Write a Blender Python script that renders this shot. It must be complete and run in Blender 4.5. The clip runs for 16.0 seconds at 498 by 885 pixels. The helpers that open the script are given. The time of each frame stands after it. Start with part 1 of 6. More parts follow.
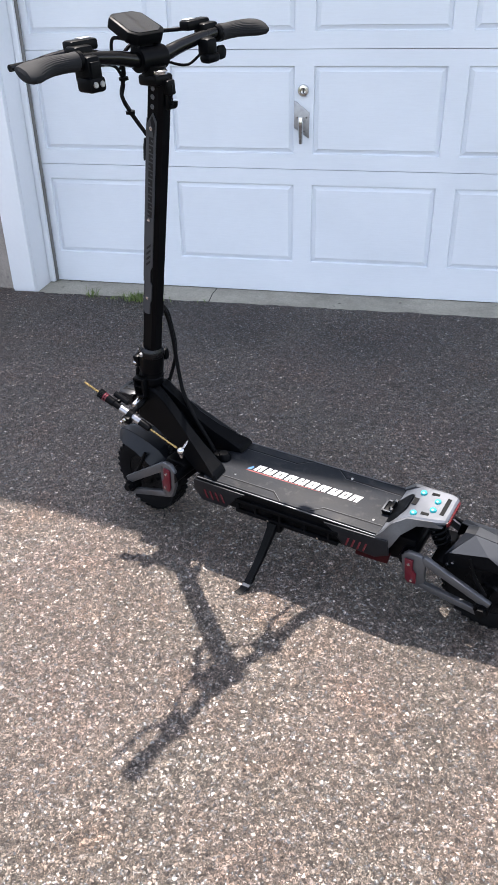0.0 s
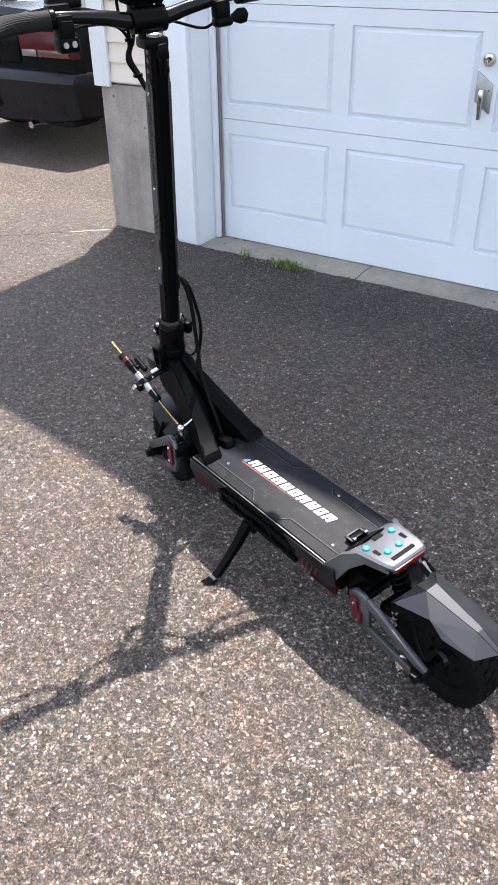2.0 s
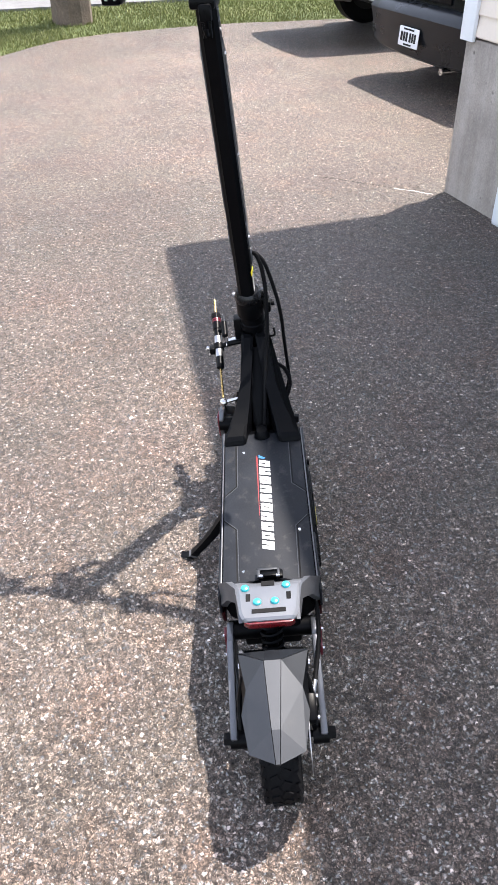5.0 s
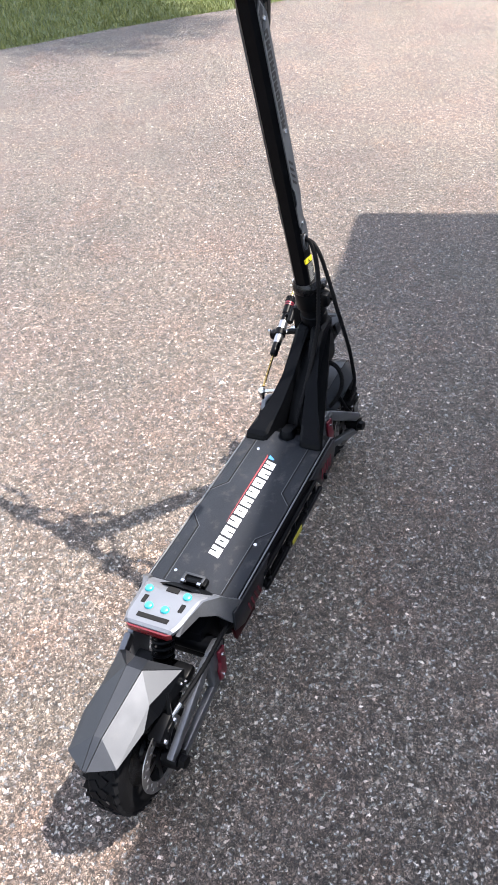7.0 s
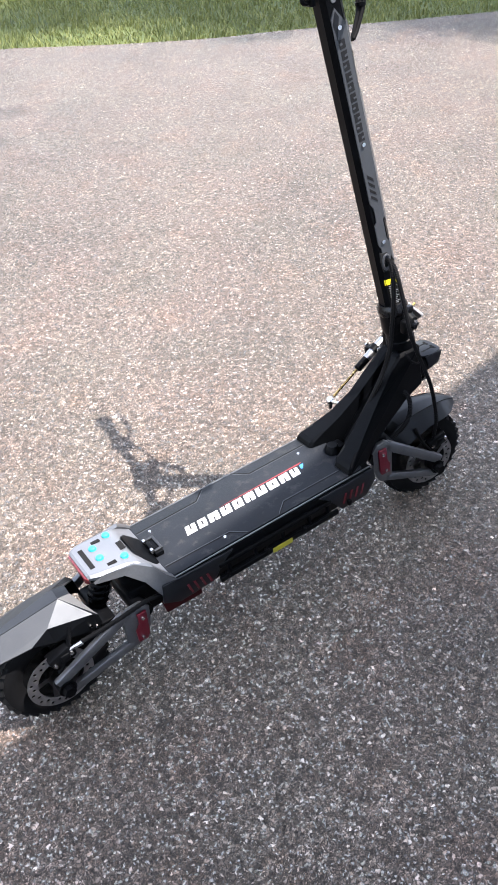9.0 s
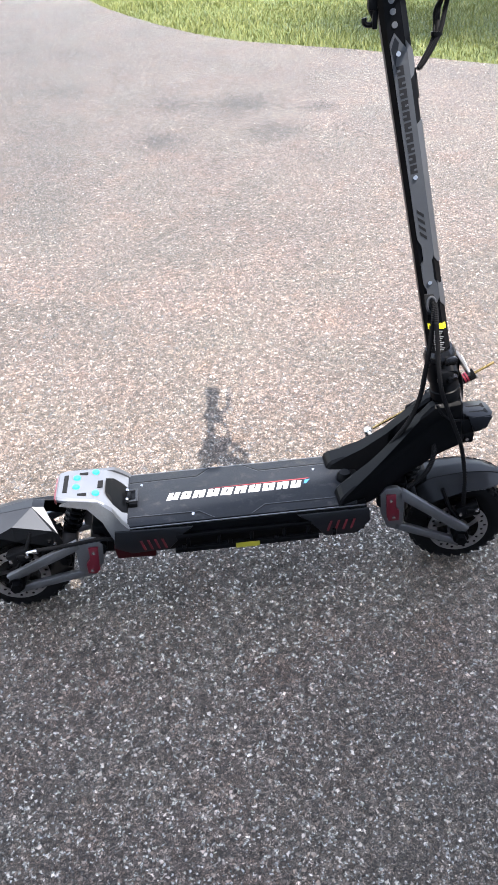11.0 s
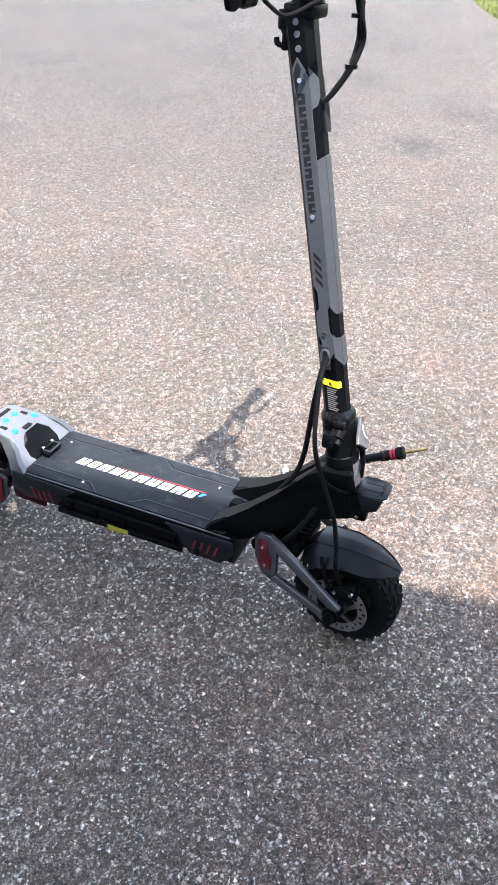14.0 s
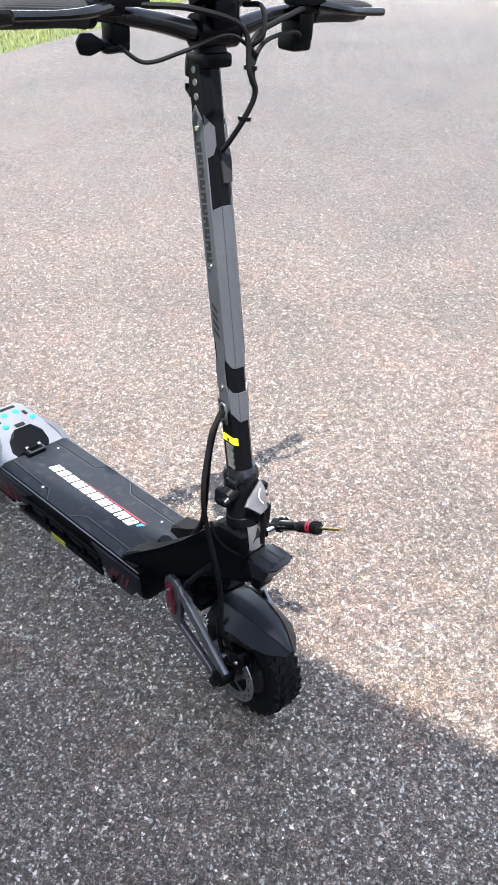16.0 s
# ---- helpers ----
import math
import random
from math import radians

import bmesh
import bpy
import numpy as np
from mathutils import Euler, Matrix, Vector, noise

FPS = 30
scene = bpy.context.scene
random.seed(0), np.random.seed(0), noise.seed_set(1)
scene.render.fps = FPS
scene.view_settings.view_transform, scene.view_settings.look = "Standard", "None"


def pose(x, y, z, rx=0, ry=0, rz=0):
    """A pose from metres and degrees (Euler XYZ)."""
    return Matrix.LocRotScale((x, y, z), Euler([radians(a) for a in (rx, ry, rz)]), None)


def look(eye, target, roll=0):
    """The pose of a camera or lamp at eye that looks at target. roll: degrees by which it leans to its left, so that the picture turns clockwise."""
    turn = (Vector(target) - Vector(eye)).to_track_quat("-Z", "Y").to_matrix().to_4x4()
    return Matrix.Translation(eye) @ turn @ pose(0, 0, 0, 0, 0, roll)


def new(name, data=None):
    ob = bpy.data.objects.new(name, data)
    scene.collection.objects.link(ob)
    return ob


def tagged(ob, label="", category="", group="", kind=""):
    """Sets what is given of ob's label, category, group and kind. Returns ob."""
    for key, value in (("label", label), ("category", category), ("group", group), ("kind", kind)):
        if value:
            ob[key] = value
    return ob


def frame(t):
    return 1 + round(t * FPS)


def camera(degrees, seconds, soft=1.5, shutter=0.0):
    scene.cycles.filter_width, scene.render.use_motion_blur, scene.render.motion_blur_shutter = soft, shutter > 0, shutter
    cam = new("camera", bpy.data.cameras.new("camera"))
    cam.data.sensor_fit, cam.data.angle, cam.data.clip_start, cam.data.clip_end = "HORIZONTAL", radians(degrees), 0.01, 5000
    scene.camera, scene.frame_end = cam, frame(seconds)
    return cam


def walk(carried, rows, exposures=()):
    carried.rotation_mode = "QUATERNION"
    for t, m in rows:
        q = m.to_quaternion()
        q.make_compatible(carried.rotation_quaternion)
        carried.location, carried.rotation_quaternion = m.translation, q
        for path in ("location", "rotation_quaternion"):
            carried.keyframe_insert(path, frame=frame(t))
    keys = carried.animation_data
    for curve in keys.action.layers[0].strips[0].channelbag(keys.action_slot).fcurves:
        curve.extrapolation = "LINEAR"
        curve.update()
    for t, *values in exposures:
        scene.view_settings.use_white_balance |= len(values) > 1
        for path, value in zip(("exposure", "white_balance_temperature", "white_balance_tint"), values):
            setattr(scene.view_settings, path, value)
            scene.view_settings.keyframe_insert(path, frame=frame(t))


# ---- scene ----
cam = camera(36.1, 16.0, 1.05)
EXPOSURES = [(0, 1.91, 6560, 13), (4, 2.07, 6600, 13), (7, 2.44, 6570, 12.5), (11, 2.60, 6460, 12), (16, 2.66, 6390, 11.5)]
PATH = [
    (0, (0.166, -0.018, 1.437), (-0.193, 1.654, 0.4), -1.2),
    (0.5, (0.352, 0.01, 1.434), (-0.169, 1.627, 0.38), -1.4),
    (1, (0.467, 0.109, 1.419), (-0.192, 1.659, 0.341), -1.4),
    (1.5, (0.594, 0.237, 1.438), (-0.202, 1.707, 0.341), -1.3),
    (2, (0.72, 0.341, 1.44), (-0.194, 1.731, 0.331), -0.8),
    (2.5, (0.867, 0.429, 1.454), (-0.162, 1.726, 0.332), -0.1),
    (3, (0.958, 0.549, 1.437), (-0.188, 1.729, 0.3), 0.2),
    (3.5, (1.045, 0.707, 1.446), (-0.196, 1.77, 0.293), 0.4),
    (4, (1.144, 0.849, 1.457), (-0.188, 1.774, 0.286), 0.4),
    (4.2, (1.199, 0.919, 1.46), (-0.179, 1.765, 0.283), 0.2),
    (6.3, (1.228, 1.628, 1.475), (-0.317, 1.733, 0.209), -1.5),
    (6.5, (1.23, 1.704, 1.476), (-0.311, 1.733, 0.201), -1.8),
    (7, (1.158, 1.834, 1.473), (-0.36, 1.672, 0.181), -2.3),
    (7.5, (1.062, 1.996, 1.493), (-0.41, 1.63, 0.19), -2.7),
    (8, (1.046, 2.182, 1.498), (-0.359, 1.615, 0.192), -3.4),
    (8.5, (1.018, 2.354, 1.505), (-0.297, 1.598, 0.201), -3.9),
    (8.7, (0.979, 2.4, 1.502), (-0.291, 1.569, 0.199), -4.2),
    (10.8, (0.559, 2.896, 1.465), (-0.163, 1.507, 0.221), -3.0),
    (11, (0.485, 2.921, 1.472), (-0.172, 1.501, 0.227), -2.3),
    (11.5, (0.359, 2.97, 1.479), (-0.125, 1.487, 0.228), -1.5),
    (12, (0.204, 3.062, 1.477), (-0.072, 1.523, 0.23), -1.0),
    (12.5, (0.083, 3.105, 1.479), (-0.041, 1.544, 0.235), -0.4),
    (13, (-0.055, 3.069, 1.472), (-0.113, 1.508, 0.223), 0.4),
    (13.5, (-0.203, 3.046, 1.483), (-0.207, 1.487, 0.229), 1.0),
    (14, (-0.373, 3.043, 1.481), (-0.302, 1.488, 0.226), 1.2),
    (14.5, (-0.532, 3.05, 1.478), (-0.368, 1.498, 0.226), 1.3),
    (15, (-0.641, 2.988, 1.477), (-0.345, 1.447, 0.238), 1.4),
    (15.5, (-0.774, 2.885, 1.49), (-0.327, 1.368, 0.266), 1.2),
    (16, (-0.951, 2.848, 1.492), (-0.326, 1.376, 0.292), 0.5),
]
walk(cam, [(t, look(eye, target, roll)) for t, eye, target, roll in PATH], EXPOSURES)

# ---- light ----
SUN = Vector((-0.226, 0.472, 1.30)).normalized()
world = bpy.data.worlds.new("sky_world")
scene.world = world
world.use_nodes = True
wn = world.node_tree.nodes
sky = wn.new("ShaderNodeTexSky")
sky.sky_type, sky.sun_disc = "NISHITA", False
sky.sun_elevation = math.asin(SUN.z)
sky.sun_rotation = math.atan2(SUN.x, SUN.y)
haze = wn.new("ShaderNodeHueSaturation")
haze.inputs["Saturation"].default_value = 0.55
world.node_tree.links.new(sky.outputs[0], haze.inputs["Color"])
world.node_tree.links.new(haze.outputs[0], wn["Background"].inputs[0])
wn["Background"].inputs[1].default_value = 0.15
sun = new("sun", bpy.data.lights.new("sun", "SUN"))
sun.data.energy, sun.data.angle, sun.data.color = 3.75, radians(0.53), (1.0, 0.945, 0.87)
sun.matrix_world = look(SUN * 30, (0, 0, 0))


# ---- materials ----
def nodes_of(name):
    m = bpy.data.materials.new(name)
    m.use_nodes = True
    nt = m.node_tree
    return m, nt, nt.nodes["Principled BSDF"]


def wire(nt, a, b):
    nt.links.new(a, b)


def noise_node(nt, vec, scale, detail=4.0, rough=0.6, dist=0.0):
    n = nt.nodes.new("ShaderNodeTexNoise")
    n.inputs["Scale"].default_value, n.inputs["Detail"].default_value = scale, detail
    n.inputs["Roughness"].default_value, n.inputs["Distortion"].default_value = rough, dist
    wire(nt, vec, n.inputs["Vector"])
    return n.outputs["Fac"]


def ramp_node(nt, fac, stops):
    r = nt.nodes.new("ShaderNodeValToRGB")
    el = r.color_ramp.elements
    while len(el) < len(stops):
        el.new(0.5)
    for e, (p, c) in zip(el, stops):
        e.position, e.color = p, (*c, 1) if len(c) == 3 else c
    wire(nt, fac, r.inputs[0])
    return r.outputs[0]


def mix_node(nt, kind, fac, a, b):
    n = nt.nodes.new("ShaderNodeMix")
    n.data_type, n.blend_type = "RGBA", kind
    for sock, v in ((n.inputs[0], fac), (n.inputs[6], a), (n.inputs[7], b)):
        if isinstance(v, bpy.types.NodeSocket):
            wire(nt, v, sock)
        elif isinstance(v, (int, float)):
            sock.default_value = v
        else:
            sock.default_value = (*v, 1)
    return n.outputs[2]


def bump_node(nt, height, strength, dist, under=None):
    b = nt.nodes.new("ShaderNodeBump")
    b.inputs["Strength"].default_value, b.inputs["Distance"].default_value = strength, dist
    wire(nt, height, b.inputs["Height"])
    if under is not None:
        wire(nt, under, b.inputs["Normal"])
    return b.outputs[0]


def coords(nt, kind="Object"):
    return nt.nodes.new("ShaderNodeTexCoord").outputs[kind]


def tint(c, k):
    return tuple(min(1.0, v * k) for v in c)


def surface(name, base, rough=0.5, metal=0.0, vary=0.12, big=6.0, fine=120.0, bump=0.15, depth=0.0005, dust=0.0, coat=0.0, spec=0.5, random_tint=0.0):
    """A plain surface with mottling at two sizes, fine relief, uneven gloss and some pale dust."""
    m, nt, p = nodes_of(name)
    v = coords(nt)
    n1, n2 = noise_node(nt, v, big, 5), noise_node(nt, v, fine, 3)
    col = ramp_node(nt, n1, [(0.3, tint(base, 1 - vary)), (0.7, tint(base, 1 + vary))])
    col = mix_node(nt, "MULTIPLY", 1.0, col, ramp_node(nt, n2, [(0.3, (1 - vary * 0.7,) * 3), (0.7, (1.0,) * 3)]))
    if random_tint:
        r = nt.nodes.new("ShaderNodeObjectInfo").outputs["Random"]
        col = mix_node(nt, "MULTIPLY", 1.0, col, ramp_node(nt, r, [(0, (1 - random_tint,) * 3), (1, (1, 1, 1))]))
    if dust:
        d = ramp_node(nt, noise_node(nt, v, big * 3.3, 8, 0.7), [(0.55, (0, 0, 0)), (0.8, (dust,) * 3)])
        col = mix_node(nt, "MIX", d, col, (0.35, 0.32, 0.28))
    wire(nt, col, p.inputs["Base Color"])
    wire(nt, ramp_node(nt, n1, [(0.25, (max(0.03, rough - 0.08),) * 3), (0.75, (min(1, rough + 0.1),) * 3)]), p.inputs["Roughness"])
    p.inputs["Metallic"].default_value = metal
    p.inputs["Coat Weight"].default_value = coat
    p.inputs["Specular IOR Level"].default_value = spec
    if bump:
        wire(nt, bump_node(nt, n2, bump, depth), p.inputs["Normal"])
    return m


def asphalt_material():
    """Worn asphalt: angular chips as small tilted facets in dark binder, a few of them white."""
    m, nt, p = nodes_of("asphalt")
    v = coords(nt)

    def vec(op, a, b, scale=None):
        n = nt.nodes.new("ShaderNodeVectorMath")
        n.operation = op
        for sock, q in zip(n.inputs, (a, b)):
            if isinstance(q, bpy.types.NodeSocket):
                wire(nt, q, sock)
            elif q is not None:
                sock.default_value = q
        if scale is not None:
            n.inputs["Scale"].default_value = scale
        return n.outputs["Value"] if op in ("DOT_PRODUCT", "DISTANCE") else n.outputs[0]

    warp = nt.nodes.new("ShaderNodeTexNoise")
    warp.inputs["Scale"].default_value, warp.inputs["Detail"].default_value = 150.0, 3.0
    wire(nt, v, warp.inputs["Vector"])
    bent = vec("ADD", v, vec("SCALE", vec("SUBTRACT", warp.outputs["Color"], (0.5, 0.5, 0.5)), None, 0.013))

    def chips(scale, feature="F1"):
        w = nt.nodes.new("ShaderNodeTexVoronoi")
        w.feature, w.inputs["Scale"].default_value = feature, scale
        wire(nt, bent, w.inputs["Vector"])
        return w

    def facets(w, slope):
        lean = vec("MULTIPLY", vec("SUBTRACT", w.outputs["Color"], (0.5, 0.5, 0.5)), (slope, slope, 0.0))
        return vec("DOT_PRODUCT", vec("SUBTRACT", bent, w.outputs["Position"]), lean)

    big, small, tiny = chips(130.0), chips(230.0), chips(420.0)
    edge = chips(130.0, "DISTANCE_TO_EDGE").outputs["Distance"]
    seam = chips(230.0, "DISTANCE_TO_EDGE").outputs["Distance"]
    hue_b, hue_s, hue_t = (nt.nodes.new("ShaderNodeSeparateColor") for _ in range(3))
    for w, h in ((big, hue_b), (small, hue_s), (tiny, hue_t)):
        wire(nt, w.outputs["Color"], h.inputs[0])
    shades = [(0.0, (0.038, 0.0322, 0.028)), (0.35, (0.105, 0.0902, 0.0793)), (0.72, (0.163, 0.1413, 0.125)), (0.90, (0.222, 0.197, 0.175)), (0.94, (0.25, 0.226, 0.204)), (1.0, (0.54, 0.515, 0.49))]
    stone = ramp_node(nt, hue_b.outputs[2], shades)
    fines = ramp_node(nt, hue_s.outputs[0], [(0.0, (0.030, 0.026, 0.023))] + shades[1:3] + [(0.88, (0.218, 0.195, 0.173)), (0.94, (0.25, 0.226, 0.204)), (1.0, (0.54, 0.515, 0.49))])
    grit = ramp_node(nt, hue_t.outputs[0], [(0.0, (0.012, 0.0104, 0.0092)), (0.7, (0.076, 0.066, 0.058)), (0.90, (0.165, 0.1455, 0.129)), (1.0, (0.33, 0.31, 0.29))])
    joint_b = ramp_node(nt, edge, [(0.0, (0.03, 0.03, 0.03)), (0.05, (0.25, 0.25, 0.25)), (0.17, (1, 1, 1))])
    joint_s = ramp_node(nt, seam, [(0.0, (0.03, 0.03, 0.03)), (0.06, (0.25, 0.25, 0.25)), (0.20, (1, 1, 1))])
    low = mix_node(nt, "MIX", ramp_node(nt, hue_s.outputs[2], [(0.42, (0, 0, 0)), (0.46, (1, 1, 1))]), grit, mix_node(nt, "MULTIPLY", 1.0, fines, joint_s))
    pick = ramp_node(nt, hue_b.outputs[1], [(0.70, (0, 0, 0)), (0.72, (1, 1, 1))])
    col = mix_node(nt, "MIX", pick, low, mix_node(nt, "MULTIPLY", 1.0, stone, joint_b))
    joint = mix_node(nt, "MIX", pick, joint_s, joint_b)
    col = mix_node(nt, "MULTIPLY", 1.0, col, ramp_node(nt, hue_s.outputs[1], [(0.0, (1.07, 0.985, 0.92)), (0.5, (1.02, 1, 0.98)), (1.0, (0.985, 0.995, 1.01))]))
    worn = ramp_node(nt, noise_node(nt, v, 1.3, 6, 0.65), [(0.32, (0.76, 0.745, 0.735)), (0.5, (1.0, 0.97, 0.945)), (0.68, (1.18, 1.135, 1.10))])
    col = mix_node(nt, "MULTIPLY", 1.0, col, worn)
    cast = ramp_node(nt, noise_node(nt, v, 2.3, 3, 0.5), [(0.35, (0.995, 1.010, 1.0)), (0.65, (1.055, 0.985, 0.995))])
    col = mix_node(nt, "MULTIPLY", 1.0, col, cast)
    rust = ramp_node(nt, noise_node(nt, v, 4.7, 4, 0.6), [(0.52, (0, 0, 0)), (0.8, (0.6, 0.6, 0.6))])
    col = mix_node(nt, "MULTIPLY", rust, col, (1.22, 0.98, 0.80))
    patchy = ramp_node(nt, noise_node(nt, v, 46.0, 6, 0.85), [(0.34, (0.66, 0.65, 0.64)), (0.50, (1.0, 0.99, 0.98)), (0.66, (1.25, 1.235, 1.22))])
    col = mix_node(nt, "MULTIPLY", 1.0, col, patchy)
    clump = ramp_node(nt, noise_node(nt, v, 44.0, 1, 0.5), [(0.36, (0.74, 0.735, 0.73)), (0.64, (1.23, 1.225, 1.22))])
    col = mix_node(nt, "MULTIPLY", 1.0, col, clump)
    mottle = ramp_node(nt, noise_node(nt, v, 25.0, 2, 0.6), [(0.34, (0.84, 0.838, 0.836)), (0.66, (1.15, 1.148, 1.146))])
    col = mix_node(nt, "MULTIPLY", 1.0, col, mottle)
    # paler round the scooter and the parked cars, darker towards the street and the threshold
    # along the threshold the house's shade is put into the asphalt colour
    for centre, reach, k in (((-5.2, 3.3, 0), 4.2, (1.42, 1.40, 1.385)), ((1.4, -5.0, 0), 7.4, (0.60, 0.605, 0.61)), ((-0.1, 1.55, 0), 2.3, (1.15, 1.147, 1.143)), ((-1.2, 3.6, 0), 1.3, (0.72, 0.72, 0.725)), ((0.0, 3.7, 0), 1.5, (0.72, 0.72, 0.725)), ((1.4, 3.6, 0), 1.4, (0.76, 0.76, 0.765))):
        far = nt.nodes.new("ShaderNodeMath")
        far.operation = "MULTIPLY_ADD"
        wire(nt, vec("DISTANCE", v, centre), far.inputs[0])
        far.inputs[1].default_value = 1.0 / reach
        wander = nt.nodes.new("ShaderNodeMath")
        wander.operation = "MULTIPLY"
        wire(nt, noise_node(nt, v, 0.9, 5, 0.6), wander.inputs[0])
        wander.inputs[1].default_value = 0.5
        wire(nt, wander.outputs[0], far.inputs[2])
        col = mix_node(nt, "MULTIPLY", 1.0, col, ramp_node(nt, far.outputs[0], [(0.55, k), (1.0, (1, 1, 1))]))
    # oil stains, where cars have stood, and two fainter dark patches by the threshold
    for sx, sy, sr, left in ((-1.95, -2.20, 0.50, 0.42), (-1.50, -2.42, 0.34, 0.50), (-1.12, -1.70, 0.30, 0.44), (-1.84, -1.50, 0.34, 0.44), (-2.35, -1.85, 0.24, 0.5), (-0.62, 3.26, 0.34, 0.74), (0.05, 3.24, 0.40, 0.72)):
        blot = nt.nodes.new("ShaderNodeMath")
        blot.operation = "MULTIPLY_ADD"
        wire(nt, noise_node(nt, v, 13.0, 8, 0.95), blot.inputs[0])
        blot.inputs[1].default_value = 2.3 * sr
        wire(nt, vec("DISTANCE", v, (sx, sy, 0)), blot.inputs[2])
        stain = ramp_node(nt, blot.outputs[0], [(0.0, (left, left, left + 0.02)), (1.0, (1, 1, 1))])
        stain.node.color_ramp.elements[0].position = min(0.9, 1.25 * sr)
        stain.node.color_ramp.elements[1].position = min(1.0, 1.95 * sr)
        col = mix_node(nt, "MULTIPLY", 1.0, col, stain)
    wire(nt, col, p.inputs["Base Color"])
    # most of it is dull; some chips have a smooth broken face
    smooth_s = ramp_node(nt, hue_s.outputs[1], [(0.905, (0, 0, 0)), (0.925, (1, 1, 1))])
    smooth_b = ramp_node(nt, hue_b.outputs[1], [(0.938, (0, 0, 0)), (0.948, (1, 1, 1))])
    smooth = mix_node(nt, "LIGHTEN", 1.0, smooth_s, mix_node(nt, "MULTIPLY", 1.0, smooth_b, joint))
    wire(nt, mix_node(nt, "MIX", smooth, (0.68, 0.68, 0.68), (0.23, 0.23, 0.23)), p.inputs["Roughness"])
    wire(nt, mix_node(nt, "MIX", smooth, (0.36, 0.36, 0.36), (1.0, 1.0, 1.0)), p.inputs["Specular IOR Level"])
    wire(nt, mix_node(nt, "MIX", smooth, (1.5, 1.5, 1.5), (1.9, 1.9, 1.9)), p.inputs["IOR"])
    b = bump_node(nt, facets(big, 1.15), 0.85, 1.0)
    b = bump_node(nt, facets(small, 1.3), 0.85, 1.0, b)
    b = bump_node(nt, joint, 0.55, 0.0022, b)
    wire(nt, b, p.inputs["Normal"])
    return m


def grass_ground_material():
    m, nt, p = nodes_of("lawn_soil")
    v = coords(nt)
    col = ramp_node(nt, noise_node(nt, v, 0.9, 8, 0.7), [(0.3, (0.036, 0.060, 0.009)), (0.55, (0.064, 0.088, 0.015)), (0.8, (0.112, 0.110, 0.028))])
    col = mix_node(nt, "MULTIPLY", 1.0, col, ramp_node(nt, noise_node(nt, v, 60, 3), [(0.3, (0.5, 0.5, 0.5)), (0.7, (1.2, 1.2, 1.2))]))
    wire(nt, col, p.inputs["Base Color"])
    p.inputs["Roughness"].default_value = 0.9
    wire(nt, bump_node(nt, noise_node(nt, v, 90, 3), 0.8, 0.03), p.inputs["Normal"])
    return m


def blade_material(name, low, high):
    m, nt, p = nodes_of(name)
    r = nt.nodes.new("ShaderNodeNewGeometry").outputs["Random Per Island"]
    n = noise_node(nt, coords(nt), 1.1, 5)
    col = mix_node(nt, "MIX", n, ramp_node(nt, r, [(0, low), (1, high)]), ramp_node(nt, r, [(0, tint(high, 0.8)), (1, tint(high, 1.35))]))
    wire(nt, col, p.inputs["Base Color"])
    p.inputs["Roughness"].default_value = 0.55
    p.inputs["Subsurface Weight"].default_value = 0.0
    return m


def concrete_material(name, base, streak=0.5):
    m, nt, p = nodes_of(name)
    v = coords(nt)
    col = ramp_node(nt, noise_node(nt, v, 3.0, 8, 0.75), [(0.3, tint(base, 0.66)), (0.7, tint(base, 1.24))])
    col = mix_node(nt, "MULTIPLY", 1.0, col, ramp_node(nt, noise_node(nt, v, 110, 4), [(0.3, (0.8, 0.8, 0.8)), (0.7, (1.08, 1.08, 1.08))]))
    sc = nt.nodes.new("ShaderNodeMapping")
    sc.inputs["Scale"].default_value = (9, 9, 0.8)
    wire(nt, v, sc.inputs[0])
    col = mix_node(nt, "MULTIPLY", streak, col, ramp_node(nt, noise_node(nt, sc.outputs[0], 1.6, 6, 0.6), [(0.35, (0.62, 0.6, 0.57)), (0.62, (1, 1, 1))]))
    holes = nt.nodes.new("ShaderNodeTexVoronoi")
    holes.inputs["Scale"].default_value = 14.0
    wire(nt, v, holes.inputs["Vector"])
    holes.inputs["Randomness"].default_value = 1.0
    gate = ramp_node(nt, noise_node(nt, v, 4.2, 2, 0.5), [(0.50, (1, 1, 1)), (0.56, (0, 0, 0))])
    pit = mix_node(nt, "LIGHTEN", 1.0, gate, ramp_node(nt, holes.outputs["Distance"], [(0.06, (0.22, 0.21, 0.20)), (0.17, (1, 1, 1))]))
    col = mix_node(nt, "MULTIPLY", 0.8, col, pit)
    wire(nt, col, p.inputs["Base Color"])
    p.inputs["Roughness"].default_value = 0.85
    b = bump_node(nt, noise_node(nt, v, 40, 6), 0.5, 0.006)
    wire(nt, bump_node(nt, pit, 0.6, 0.004, b), p.inputs["Normal"])
    return m


def steel_door_material():
    m, nt, p = nodes_of("white_steel_door")
    v = coords(nt)
    sc = nt.nodes.new("ShaderNodeMapping")
    sc.inputs["Scale"].default_value = (1.0, 1.0, 14.0)
    wire(nt, v, sc.inputs[0])
    grain = noise_node(nt, sc.outputs[0], 16, 6, 0.65, 0.6)
    col = ramp_node(nt, noise_node(nt, v, 1.7, 6), [(0.3, (0.60, 0.635, 0.685)), (0.7, (0.665, 0.70, 0.75))])
    col = mix_node(nt, "MULTIPLY", 0.6, col, ramp_node(nt, grain, [(0.35, (0.95, 0.95, 0.95)), (0.6, (1, 1, 1))]))
    wire(nt, col, p.inputs["Base Color"])
    p.inputs["Roughness"].default_value = 0.42
    wire(nt, bump_node(nt, grain, 0.18, 0.002), p.inputs["Normal"])
    return m


